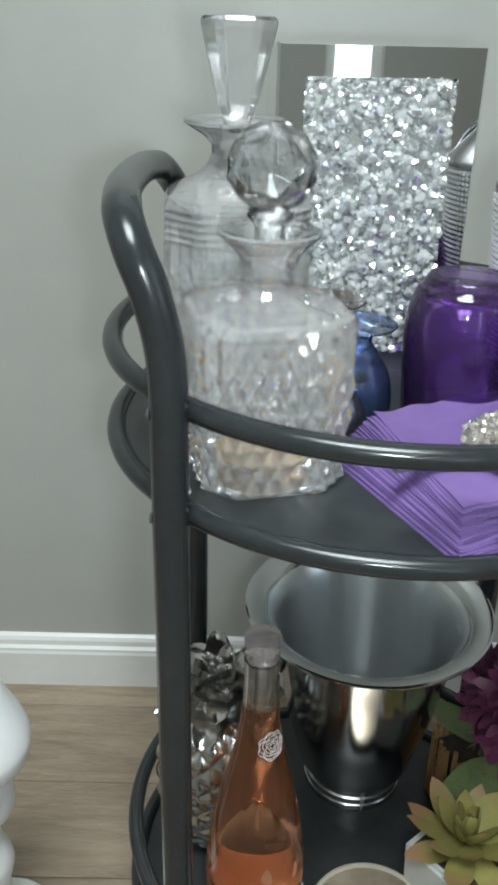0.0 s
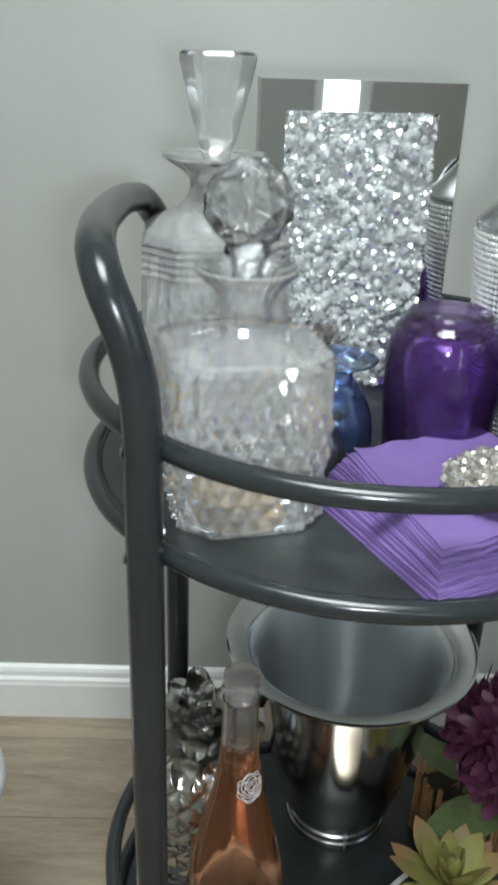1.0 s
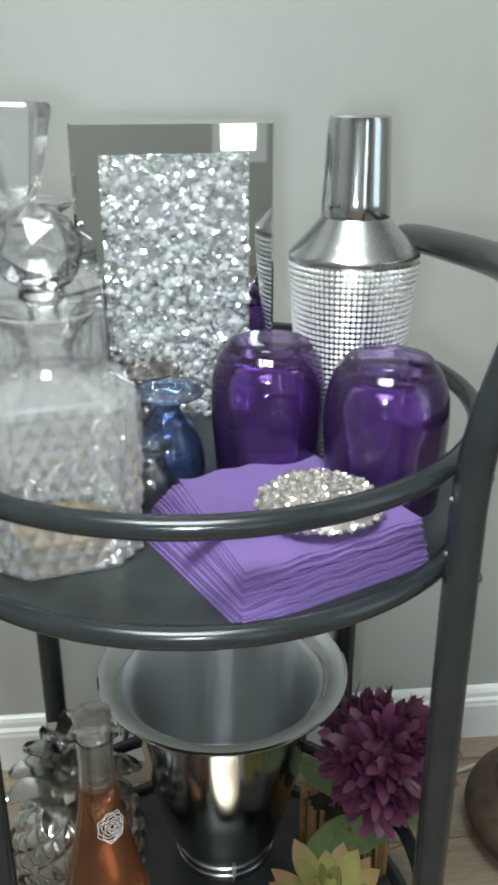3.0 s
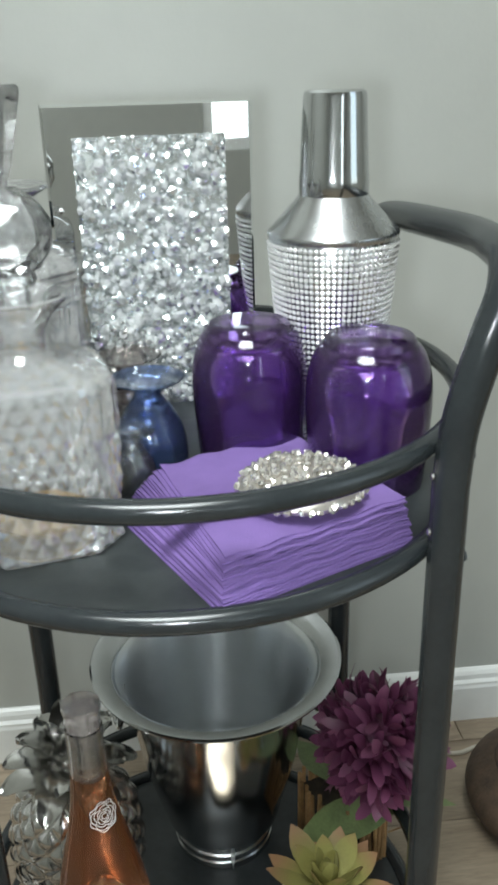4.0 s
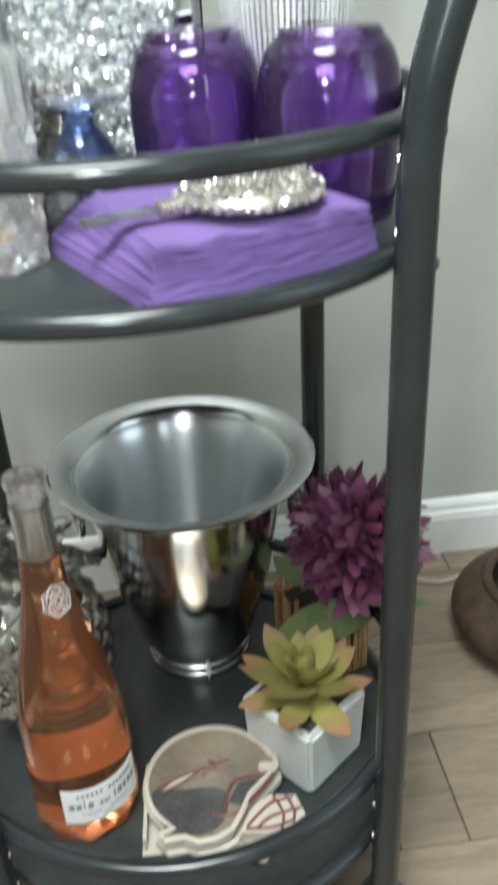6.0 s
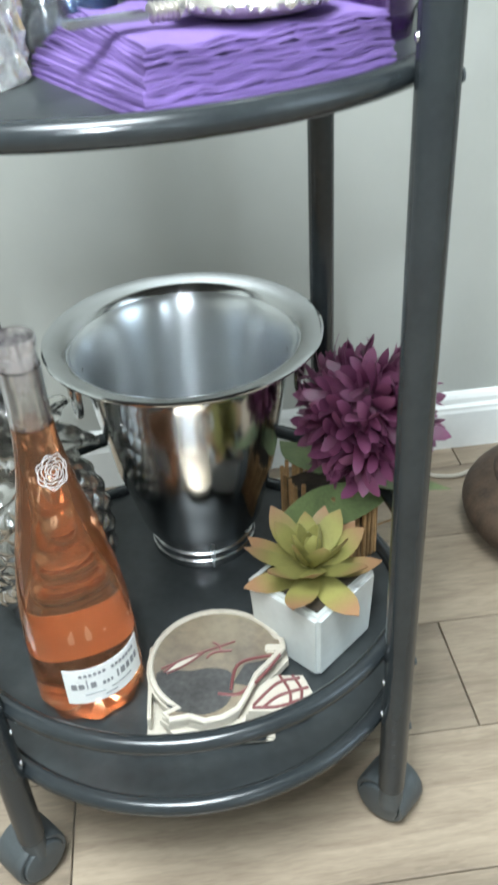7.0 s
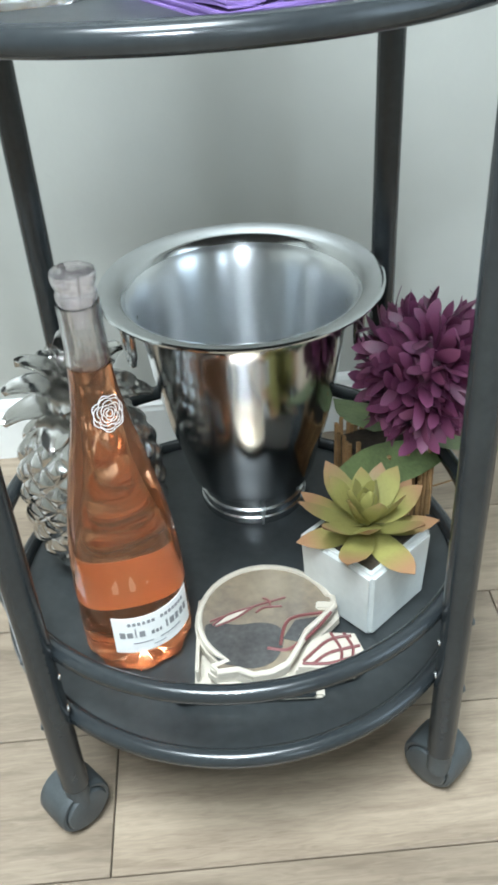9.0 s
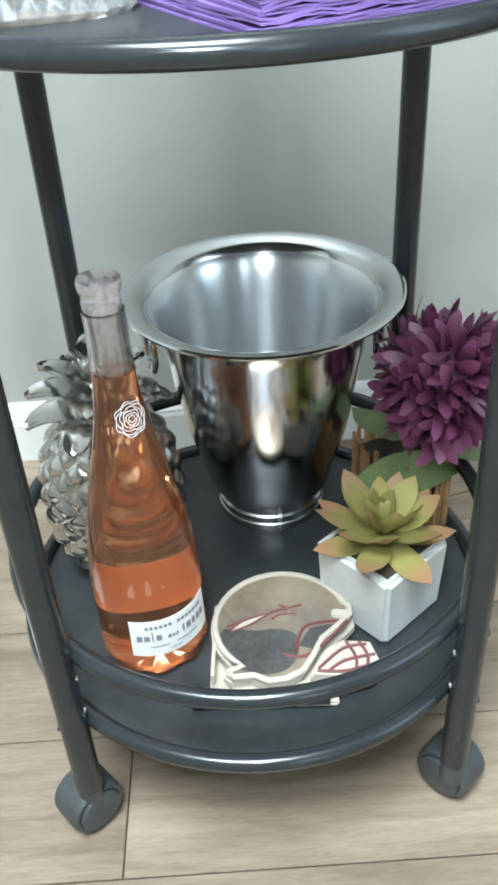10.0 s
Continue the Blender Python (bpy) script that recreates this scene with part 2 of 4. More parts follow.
def tube(pts, r, n=14, closed=False):
    pts = [Vector(p) for p in pts]
    k = len(pts)
    rings = []
    nor = None
    for i in range(k):
        d = (pts[(i + 1) % k] - pts[i - 1]) if closed else (pts[min(i + 1, k - 1)] - pts[max(i - 1, 0)])
        d.normalize()
        if nor is None:
            nor = d.orthogonal().normalized()
        nor = (nor - d * nor.dot(d)).normalized()
        bi = d.cross(nor)
        rad = r[i] if isinstance(r, (list, tuple)) else r
        rings.append([pts[i] + rad * (math.cos(2 * math.pi * j / n) * nor + math.sin(2 * math.pi * j / n) * bi) for j in range(n)])
    return skin(rings, closed=closed)


def hoop(R, r, z, n=96, seg=12):
    return skin([[((R + r * math.cos(b)) * math.cos(a), (R + r * math.cos(b)) * math.sin(a), z + r * math.sin(b))
                  for b in (2 * math.pi * j / seg for j in range(seg))] for a in (2 * math.pi * i / n for i in range(n))], closed=True)


# ---- the room ----
def slab(name, x0, x1, y0, y1, z0, z1, mat, label, category):
    ob = part(name, box(x1 - x0, y1 - y0, z1 - z0, ((x0 + x1) / 2, (y0 + y1) / 2, (z0 + z1) / 2)), mat)
    return tagged(ob, label, category, kind="structure")


T = 0.12
slab("wall_north", ROOM_W - T, ROOM_E + T, ROOM_N, ROOM_N + T, -0.1, ROOM_H, WALL, "plain grey painted wall behind the bar cart", "wall")
slab("wall_west", ROOM_W - T, ROOM_W, ROOM_S, ROOM_N, -0.1, ROOM_H, WALL, "plain grey painted side wall", "wall")
slab("ceiling", ROOM_W, ROOM_E, ROOM_S, ROOM_N, ROOM_H, ROOM_H + T, CEIL, "flat white ceiling", "ceiling")
# the walls with the openings of a glazed door and a window
def window_wall(name, along_x, at, lo, hi, a, b, sill, head, label):
    parts = []
    for u0, u1, z0, z1 in ((lo, a, -0.1, ROOM_H), (b, hi, -0.1, ROOM_H), (a, b, -0.1, sill), (a, b, head, ROOM_H)):
        c, size = (u0 + u1) / 2, u1 - u0
        parts.append(box(size, T, z1 - z0, (c, at, (z0 + z1) / 2)) if along_x else box(T, size, z1 - z0, (at, c, (z0 + z1) / 2)))
    tagged(part(name, join(*parts), WALL), label, "wall", kind="structure")


def window(name, m, w, h, label):
    frame_of = thing(name, m, label, "window", kind="structure")
    part("window_frame", join(box(0.05, 0.05, h, (0.025 - w / 2, 0, h / 2)), box(0.05, 0.05, h, (w / 2 - 0.025, 0, h / 2)), box(w - 0.1, 0.05, 0.05, (0, 0, 0.025)), box(w - 0.1, 0.05, 0.05, (0, 0, h - 0.025))), TRIM, frame_of)


window_wall("wall_south", True, ROOM_S - T / 2, ROOM_W - T, ROOM_E + T, 0.85, 1.11, 0.47, 2.03, "grey painted wall with a narrow glazed opening")
window_wall("wall_east", False, ROOM_E + T / 2, ROOM_S, ROOM_N, -1.62, -0.68, 0.57, 2.13, "grey painted wall with a tall window")
window("window_1", pose(0.98, ROOM_S - 0.05, 0.47), 0.26, 1.56, "narrow tall window in a white frame")
window("window_2", pose(ROOM_E + 0.05, -1.15, 0.57, 0, 0, 90), 0.94, 1.56, "tall window in a white frame")
slab("floor", ROOM_W, ROOM_E, ROOM_S, ROOM_N, -0.1, FLOOR_Z - 0.006, GAP, "wood-look laminate plank floor", "floor")


def baseboard_profile(x0, x1):
    prof = [(0, 0), (-0.013, 0), (-0.013, 0.050), (-0.0115, 0.054), (-0.0115, 0.057), (-0.008, 0.0605), (-0.0075, 0.067), (-0.005, 0.0715), (-0.002, 0.074), (0, 0.074)]
    return skin([[(x, ROOM_N + y, FLOOR_Z + z) for y, z in prof] for x in (x1, x0)])


tagged(part("baseboard", baseboard_profile(ROOM_W, ROOM_E), TRIM, angle=20), "white painted moulded baseboard along the grey wall", "baseboard", kind="structure")


# ---- the bar cart ----
CART = thing("bar_cart", pose(0, 0, 0), "round two-tier black metal bar cart on castors", "bar cart")
LEG, BACK, RING, TOP_Z, LOW_Z = 0.1315, {-1: 0.1345, 1: 0.1312}, 0.1743, 0.5605, 0.1365
RING_AT = Matrix.Translation((-0.0028, 0.0028, 0))
RAILS = {TOP_Z: 0.0575, LOW_Z: 0.064}


def side_frame(s):
    """One bent tube: front leg, flared handle, back leg. s: -1 or 1."""
    x, xb = s * LEG, s * BACK[s]
    f = (0.000, 0.000, 0.002, 0.008, 0.015, 0.021, 0.025, 0.030) if s < 0 else (0.000, 0.002, 0.007, 0.014, 0.021, 0.027, 0.031, 0.035)
    bend = [(x + s * f[0], -LEG, 0.60), (x + s * f[1], -LEG, 0.63), (x + s * f[2], -LEG, 0.655), (x + s * f[3], -LEG, 0.680), (x + s * f[4], -LEG + 0.004, 0.697),
            (x + s * f[5], -LEG + 0.018, 0.7090), (x + s * f[6], -LEG + 0.042, 0.7120), (x + s * f[7], -0.04, 0.7110), (xb + s * 0.029, 0.04, 0.7065),
            (xb + s * 0.026, LEG - 0.042, 0.702), (xb + s * 0.022, LEG - 0.018, 0.697), (xb + s * 0.015, LEG - 0.004, 0.684), (xb + s * 0.007, LEG, 0.665),
            (xb + s * 0.002, LEG, 0.645), (xb, LEG, 0.62), (xb, LEG, 0.59)]
    pts = [Vector((x, -LEG, 0.068))] + spline(bend, 5) + [Vector((xb, LEG, 0.068))]
    return tube(pts, 0.0098, 18)


for s in (-1, 1):
    part("side_frame", side_frame(s), BLACK, CART)
for z in (TOP_Z, LOW_Z):
    sh = part("shelf", lathe([(0.0, z - 0.004), (RING - 0.004, z - 0.004), (RING - 0.004, z - 0.001), (RING - 0.0055, z), (0.0, z)], 96), SHELF, CART, "round black sheet-metal shelf", at=RING_AT)
    part("shelf_rim", hoop(RING, 0.0062, z - 0.0022 if z > 0.3 else z + 0.0005), BLACK, CART, at=RING_AT)
    part("guard_rail", hoop(RING, 0.0062, z + RAILS[z]), BLACK, CART, at=RING_AT)
    for sx, sy in ((-1, -1), (1, -1), (-1, 1), (1, 1)):
        for dz in (-0.002, RAILS[z]):
            p = Vector((sx * (LEG if sy < 0 else BACK[sx]), sy * LEG, z + dz))
            head = lathe([(0.0, 0.0), (0.0032, 0.0), (0.0028, 0.0012), (0.0, 0.0018)], 12)
            part("bolt", head, RUBBER, CART, at=Matrix.Translation(p + Vector((sx * 0.0097, 0, 0))) @ pose(0, 0, 0, 0, 90 * sx, 0))
    for sx, sy in ((1, -1), (-1, -1)):
        for dz in (0.014, 0.046):
            head = lathe([(0.0, 0.0), (0.0022, 0.0), (0.002, 0.001), (0.0, 0.0014)], 10)
            part("screw", head, STEEL, CART, at=Matrix.Translation((sx * (LEG - 0.0096), sy * LEG, z + dz)) @ pose(0, 0, 0, 0, -90 * sx, 0))


def caster(x, y, yaw, dx=-0.013, dy=0.012):
    c = part("caster", tube([(x, y, 0.046), (x, y, 0.070)], 0.0088, 16), RUBBER, CART, "black hooded twin-wheel castor")
    turn = pose(x + dx, y + dy, FLOOR_Z + 0.0222, 0, 0, yaw) @ pose(0, 0, 0, 90, 0, 0) @ Matrix.Scale(0.85, 4)
    half = [(0.0208, 0.0140), (0.0208, 0.0172), (0.0236, 0.0172), (0.0250, 0.0152), (0.0254, 0.0100)]
    hood = lathe([(0.0, -0.0140)] + [(r, -z) for r, z in half] + half[::-1] + [(0.0, 0.0140)], 40)
    part("hood", moved(hood, turn), RUBBER, c)
    for sgn in (-1, 1):
        face = lathe([(0.0, 0.0), (0.0196, 0.0), (0.0200, 0.0045), (0.0190, 0.0062), (0.0165, 0.0070), (0.0, 0.0074)], 36)
        part("wheel", moved(face, turn @ pose(0, 0, sgn * 0.0141, 0 if sgn > 0 else 180, 0, 0)), RUBBER, c)


caster(-LEG, -LEG, 42, -0.006, 0.008)
caster(LEG, -LEG, -48, 0.004, 0.016)
caster(-BACK[-1], LEG, 15)
caster(BACK[1], LEG, 120)


# ---- glassware on the top shelf ----
def oct_radius(a, half, ch):
    """Distance from the middle to the edge of a square with cut corners, at the angle a."""
    c, s = abs(math.cos(a)), abs(math.sin(a))
    return min(half / max(c, s, 1e-6), (2 * half - ch) / (c + s))


def octagon_angles(half, ch, n):
    """Angles of n points spread evenly along a square with cut corners."""
    fine = [2 * math.pi * i / 4000 for i in range(4001)]
    pts = [(oct_radius(a, half, ch) * math.cos(a), oct_radius(a, half, ch) * math.sin(a)) for a in fine]
    run = [0.0]
    for p, q in zip(pts, pts[1:]):
        run.append(run[-1] + math.dist(p, q))
    return [float(np.interp(run[-1] * k / n, run, fine)) for k in range(n)]


def cut_body(z0, z1, half, ch, angles, rows, depth, flute_z, taper=0.0):
    """The cut-glass body: rows of diamonds below, long flutes above."""
    rings = []
    for i in range(rows + 2):
        z = z0 + (z1 - z0) * i / rows if i <= rows else flute_z
        h = half * (1 - taper * (1 - min(1, i / rows)))
        ring = []
        for k, a in enumerate(angles):
            r = oct_radius(a, h, ch) + (depth * 0.45 if (i + k) % 2 else -depth * 0.55)
            if i > rows:
                r = oct_radius(a, h, ch) + (depth * 0.3 if (rows + k) % 2 else -depth * 0.5)
            ring.append((r * math.cos(a), r * math.sin(a), z))
        rings.append(ring)
    return rings


def crisp_cuts(bm, first, rows, n):
    """Split each field of the diamond rows along its groove."""
    bm.verts.index_update()
    groove = {(first + i) * n + k for i in range(rows + 1) for k in range(n) if (i + k) % 2 == 0}
    for f in bm.faces[:]:
        g = [v for v in f.verts if v.index in groove]
        if len(f.verts) == 4 and len(g) == 2 and not any(g[0] in e.verts and g[1] in e.verts for e in f.edges):
            bmesh.utils.face_split(f, g[0], g[1])
    return bm


def round_ring(r, z, n, half=None, ch=0.0, mix=0.0, angles=None):
    out = []
    for a in angles or [2 * math.pi * j / n for j in range(n)]:
        rr = r if half is None else r * (1 - mix) + oct_radius(a, half, ch) * mix
        out.append((rr * math.cos(a), rr * math.sin(a), z))
    return out


def front_decanter():
    d = thing("decanter", pose(-0.0835, -0.0725, TOP_Z, 0, 0, 13), "square cut-glass whisky decanter with a faceted ball stopper", "decanter", "decanters")
    n = 56
    A = octagon_angles(0.0425, 0.016, n)
    rings = [round_ring(0.03, 0.001, n, 0.034, 0.014, 1, angles=A), round_ring(0.03, 0.0, n, 0.0385, 0.015, 1, angles=A)]
    rings += cut_body(0.003, 0.066, 0.0428, 0.016, A, 7, 0.0032, 0.0915, 0.05)
    rings += [round_ring(0.042, 0.0950, n, 0.0418, 0.017, 0.98, angles=A), round_ring(0.040, 0.0968, n, 0.0395, 0.017, 0.92, angles=A), round_ring(0.028, 0.1002, n, 0.028, 0.014, 0.5, angles=A),
              round_ring(0.0165, 0.1035, n, angles=A), round_ring(0.0135, 0.107, n, angles=A), round_ring(0.0130, 0.113, n, angles=A), round_ring(0.0137, 0.118, n, angles=A), round_ring(0.0175, 0.1245, n, angles=A),
              round_ring(0.0235, 0.1305, n, angles=A), round_ring(0.0268, 0.1335, n, angles=A), round_ring(0.0272, 0.1352, n, angles=A), round_ring(0.0255, 0.1362, n, angles=A), round_ring(0.018, 0.1335, n, angles=A), round_ring(0.0085, 0.1290, n, angles=A)]
    outer = crisp_cuts(skin(rings), 2, 7, n)
    m = 48
    part("glass_body", outer, GLASS, d, angle=14)
    part("whisky", skin([round_ring(0.03, z, m, h, 0.018, 1) for z, h in ((0.0079, 0.018), (0.0090, 0.0270), (0.0112, 0.0275))]), AMBER, d, "shallow golden remains of whisky")
    ball = bmesh.new()
    bmesh.ops.create_icosphere(ball, subdivisions=2, radius=0.0232, matrix=Matrix.Translation((0, 0, 0.1665)) @ pose(0, 0, 0, 20, 10, 0))
    plug = lathe([(0.0, 0.129), (0.0078, 0.130), (0.0082, 0.138), (0.0105, 0.1405), (0.0125, 0.143), (0.0115, 0.1465), (0.0, 0.1467)], 24)
    st = part("stopper", ball, CLEAR, d, "faceted glass ball stopper", smooth=False)
    part("plug", plug, CLEAR, st)


def tall_decanter():
    d = thing("decanter", pose(-0.1025, 0.014, TOP_Z, 0, 0, 4), "taller cut-glass decanter with a flat tapered stopper", "decanter", "decanters")
    n = 64
    A = octagon_angles(0.0425, 0.020, n)
    rings = [round_ring(0.03, 0.001, n, 0.034, 0.018, 1, angles=A), round_ring(0.03, 0.0, n, 0.038, 0.02, 1, angles=A)]
    rings += cut_body(0.003, 0.087, 0.0428, 0.020, A, 11, 0.0028, 0.1125, 0.03)
    # fine level ribs under the shoulder
    for i in range(11):
        rings.append(round_ring(0.04, 0.1135 + 0.0022 * i, n, 0.0428 + (0.0006 if i % 2 else -0.0004), 0.020, 1, angles=A))
    rings += [round_ring(0.04, 0.1385, n, 0.0415, 0.022, 0.92, angles=A), round_ring(0.033, 0.1435, n, 0.035, 0.02, 0.7, angles=A), round_ring(0.0235, 0.149, n, angles=A), round_ring(0.0175, 0.155, n, angles=A), round_ring(0.0150, 0.161, n, angles=A),
              round_ring(0.0153, 0.166, n, angles=A), round_ring(0.020, 0.171, n, angles=A), round_ring(0.0275, 0.1755, n, angles=A), round_ring(0.0315, 0.178, n, angles=A), round_ring(0.031, 0.1798, n, angles=A), round_ring(0.025, 0.1785, n, angles=A), round_ring(0.0085, 0.173, n, angles=A)]
    part("glass_body", crisp_cuts(skin(rings), 2, 11, n), GLASS, d, angle=14)
    st = [[(sx * w, sy * w * 0.62, z) for sx, sy in ((1, 0.25), (0.38, 1), (-0.38, 1), (-1, 0.25), (-1, -0.25), (-0.38, -1), (0.38, -1), (1, -0.25))]
          for w, z in ((0.0075, 0.1735), (0.0088, 0.182), (0.0115, 0.188), (0.0212, 0.2285), (0.0215, 0.2315), (0.0195, 0.2335))]
    part("stopper", skin(st), CLEAR, d, "flat tapered glass stopper", smooth=False)


def tumbler(x, y, r, h, label):
    """A stemless glass standing on its mouth."""
    g = thing("tumbler", pose(x, y, TOP_Z), label, "drinking glass", "purple tumblers")
    k, v = r / 0.0356, h / 0.0982
    sc = lambda prof: [(a * k, b * v) for a, b in prof]
    out = smooth_profile([(0.0325, 0.0), (0.0340, 0.02), (0.0353, 0.042), (0.0356, 0.058), (0.0343, 0.074), (0.0306, 0.087), (0.0262, 0.0930)], 5)
    inn = smooth_profile([(0.0, 0.086), (0.016, 0.0857), (0.0245, 0.083), (0.0308, 0.072), (0.0332, 0.058), (0.0330, 0.042), (0.0318, 0.02), (0.0305, 0.0)], 5)
    part("bowl", lathe(sc(inn + out + [(0.0, 0.0930)]), 56, cap0=False, cap1=False), PURPLE, g)
    part("base", lathe(sc([(0.0, 0.0932), (0.0261, 0.0932), (0.0252, 0.0958), (0.0238, 0.0978), (0.0226, 0.0982), (0.0212, 0.0984), (0.0, 0.0985)]), 56), PURPLE, g, "thick flat base, uppermost")


def goblet(x, y, k, mat, label, group):
    """A small footed glass standing on its mouth: bowl below, foot on top."""
    g = thing("goblet", pose(x, y, TOP_Z), label, "drinking glass", group)
    out = smooth_profile([(0.0240, 0.0), (0.0243, 0.010), (0.0224, 0.024), (0.0165, 0.037), (0.0105, 0.0455)], 5)
    inn = smooth_profile([(0.0, 0.0390), (0.006, 0.0385), (0.0135, 0.0350), (0.0203, 0.022), (0.0222, 0.010), (0.0220, 0.0)], 5)
    part("bowl", moved(lathe(inn + out + [(0.0, 0.0455)], 44, cap0=False, cap1=False), Matrix.Scale(k, 4)), mat, g)
    stem = smooth_profile([(0.0105, 0.0457), (0.0086, 0.0490), (0.0095, 0.0528)], 4)
    part("stem", moved(lathe(stem, 32), Matrix.Scale(k, 4)), mat, g)
    foot = smooth_profile([(0.0095, 0.0530), (0.0150, 0.0566), (0.0236, 0.0592)], 5) + [(0.0242, 0.0600), (0.0232, 0.0606), (0.012, 0.0594), (0.0, 0.059)]
    part("foot", moved(lathe(foot, 44), Matrix.Scale(k, 4)), mat, g)


front_decanter()
tall_decanter()
tumbler(0.0440, 0.011, 0.0375, 0.0925, "deep purple stemless tumbler standing upside down")
tumbler(0.1110, -0.035, 0.0382, 0.0935, "deep purple stemless tumbler standing upside down")
goblet(-0.0225, 0.009, 1.0, BLUE, "small cobalt blue goblet standing upside down", "upturned goblets")
goblet(-0.036, 0.062, 0.98, SMOKE, "small smoky brown goblet standing upside down", "upturned goblets")
goblet(-0.034, -0.024, 0.62, CLEAR, "small clear glass goblet standing upside down", "upturned goblets")


# ---- crushed-crystal mirror box ----
def gem_mesh(name, seed, squash=1.0, mat=None):
    rnd = random.Random(seed)
    bm = bmesh.new()
    bmesh.ops.create_icosphere(bm, subdivisions=1, radius=1.0)
    for v in bm.verts:
        v.co *= rnd.uniform(0.7, 1.15)
        v.co.z *= squash
    me = bpy.data.meshes.new(name)
    bm.to_mesh(me)
    bm.free()
    if mat:
        me.materials.append(mat)
    return me


def crystal_box():
    W, H, D = 0.133, 0.2185, 0.07
    b = thing("crystal_box", pose(-0.011, 0.083, TOP_Z, 0, 0, 5.5), "tall mirrored box with a crushed-crystal front", "decorative box")
    part("mirror_body", box(W, D, H, (0, D / 2 + 0.008, H / 2), 0.002, 1), MIRROR, b)
    # mirror strips round the front
    t = 0.0165
    xo, xi, zo0, zi0, zo1, zi1 = W / 2, W / 2 - t, 0.0, 0.014, H, H - 0.0185
    yo, yi = 0.0, 0.0
    strips = [[(-xo, yo, zo1), (xo, yo, zo1), (xi, yi, zi1), (-xi, yi, zi1)], [(-xi, yi, zi0), (xi, yi, zi0), (xo, yo, zo0), (-xo, yo, zo0)],
              [(-xo, yo, zo0), (-xo, yo, zo1), (-xi, yi, zi1), (-xi, yi, zi0)], [(xi, yi, zi0), (xi, yi, zi1), (xo, yo, zo1), (xo, yo, zo0)]]
    for p in strips:
        bm = bmesh.new()
        a = [bm.verts.new(q) for q in p]
        c = [bm.verts.new((x, 0.0078, z)) for x, y, z in p]
        bm.faces.new(a[::-1])
        for i in range(4):
            if (a[i].co - c[i].co).length > 1e-4 or (a[(i + 1) % 4].co - c[(i + 1) % 4].co).length > 1e-4:
                bm.faces.new((a[i], a[(i + 1) % 4], c[(i + 1) % 4], c[i]))
        bmesh.ops.recalc_face_normals(bm, faces=bm.faces[:])
        part("mirror_strip", bm, MIRROR, b, smooth=False)
    # narrow bevels inside and outside the strips
    for (ax, az0, az1), (bx, bz0, bz1), ya, yb in (((xi, zi0, zi1), (xi - 0.0022, zi0 + 0.0022, zi1 - 0.0022), 0.0, 0.0022), ((xo + 0.0018, zo0, zo1 + 0.0018), (xo, zo0 + 0.0018, zo1), 0.0022, -0.0001)):
        a = [(-ax, ya, az0), (ax, ya, az0), (ax, ya, az1), (-ax, ya, az1)]
        c = [(-bx, yb, bz0), (bx, yb, bz0), (bx, yb, bz1), (-bx, yb, bz1)]
        for k in (1, 2, 3):
            q = [a[k], a[(k + 1) % 4], c[(k + 1) % 4], c[k]]
            bm = bmesh.new()
            f0 = [bm.verts.new(p) for p in q]
            f1 = [bm.verts.new((x, 0.0076, z)) for x, y, z in q]
            bm.faces.new(f0)
            for e0 in range(4):
                bm.faces.new((f0[e0], f0[(e0 + 1) % 4], f1[(e0 + 1) % 4], f1[e0]))
            bmesh.ops.recalc_face_normals(bm, faces=bm.faces[:])
            part("bevel", bm, MIRROR, b, smooth=False)
    part("panel_back", box(2 * xi, 0.001, zi1 - zi0, (0, 0.0072, (zi0 + zi1) / 2)), GEM_FOIL, b)
    rnd = random.Random(5)
    kinds = [gem_mesh("crystal", s, 0.9, GEM if s % 3 else GEM_FOIL) for s in range(9)]
    verts, faces = [], []
    count = 0
    for i in range(1500):
        x, z = rnd.uniform(-xi + 0.001, xi - 0.001), rnd.uniform(zi0 + 0.001, zi1 - 0.001)
        r = rnd.choice((0.0021, 0.0027, 0.0033, 0.0040, 0.0047))
        y = rnd.uniform(0.0005, 0.006)
        turn = Euler([rnd.uniform(0, 6.28) for _ in range(3)]).to_matrix().to_4x4()
        m = Matrix.Translation((x, y, z)) @ turn @ Matrix.Scale(r, 4)
        if r > 0.0030 and count < 300:
            count += 1
            part("crystal", kinds[i % 9], GEM, b, at=Matrix.Translation((x, y - 0.002, z)) @ turn @ Matrix.Scale(r, 4))
        else:
            src = kinds[i % 9]
            base = len(verts)
            verts += [m @ v.co for v in src.vertices]
            faces += [tuple(base + k for k in p.vertices) for p in src.polygons]
    half = len(faces) // 2
    for lo, hi, mat in ((0, half, GEM), (half, len(faces), GEM_FOIL)):
        used = sorted({k for f in faces[lo:hi] for k in f})
        idx = {k: i for i, k in enumerate(used)}
        ob = part("crushed_crystal", mesh_of("crushed_crystal", [verts[k] for k in used], [tuple(idx[k] for k in f) for f in faces[lo:hi]], False, mat=mat), mat, b)
        ob["kind"] = "stuff"


crystal_box()


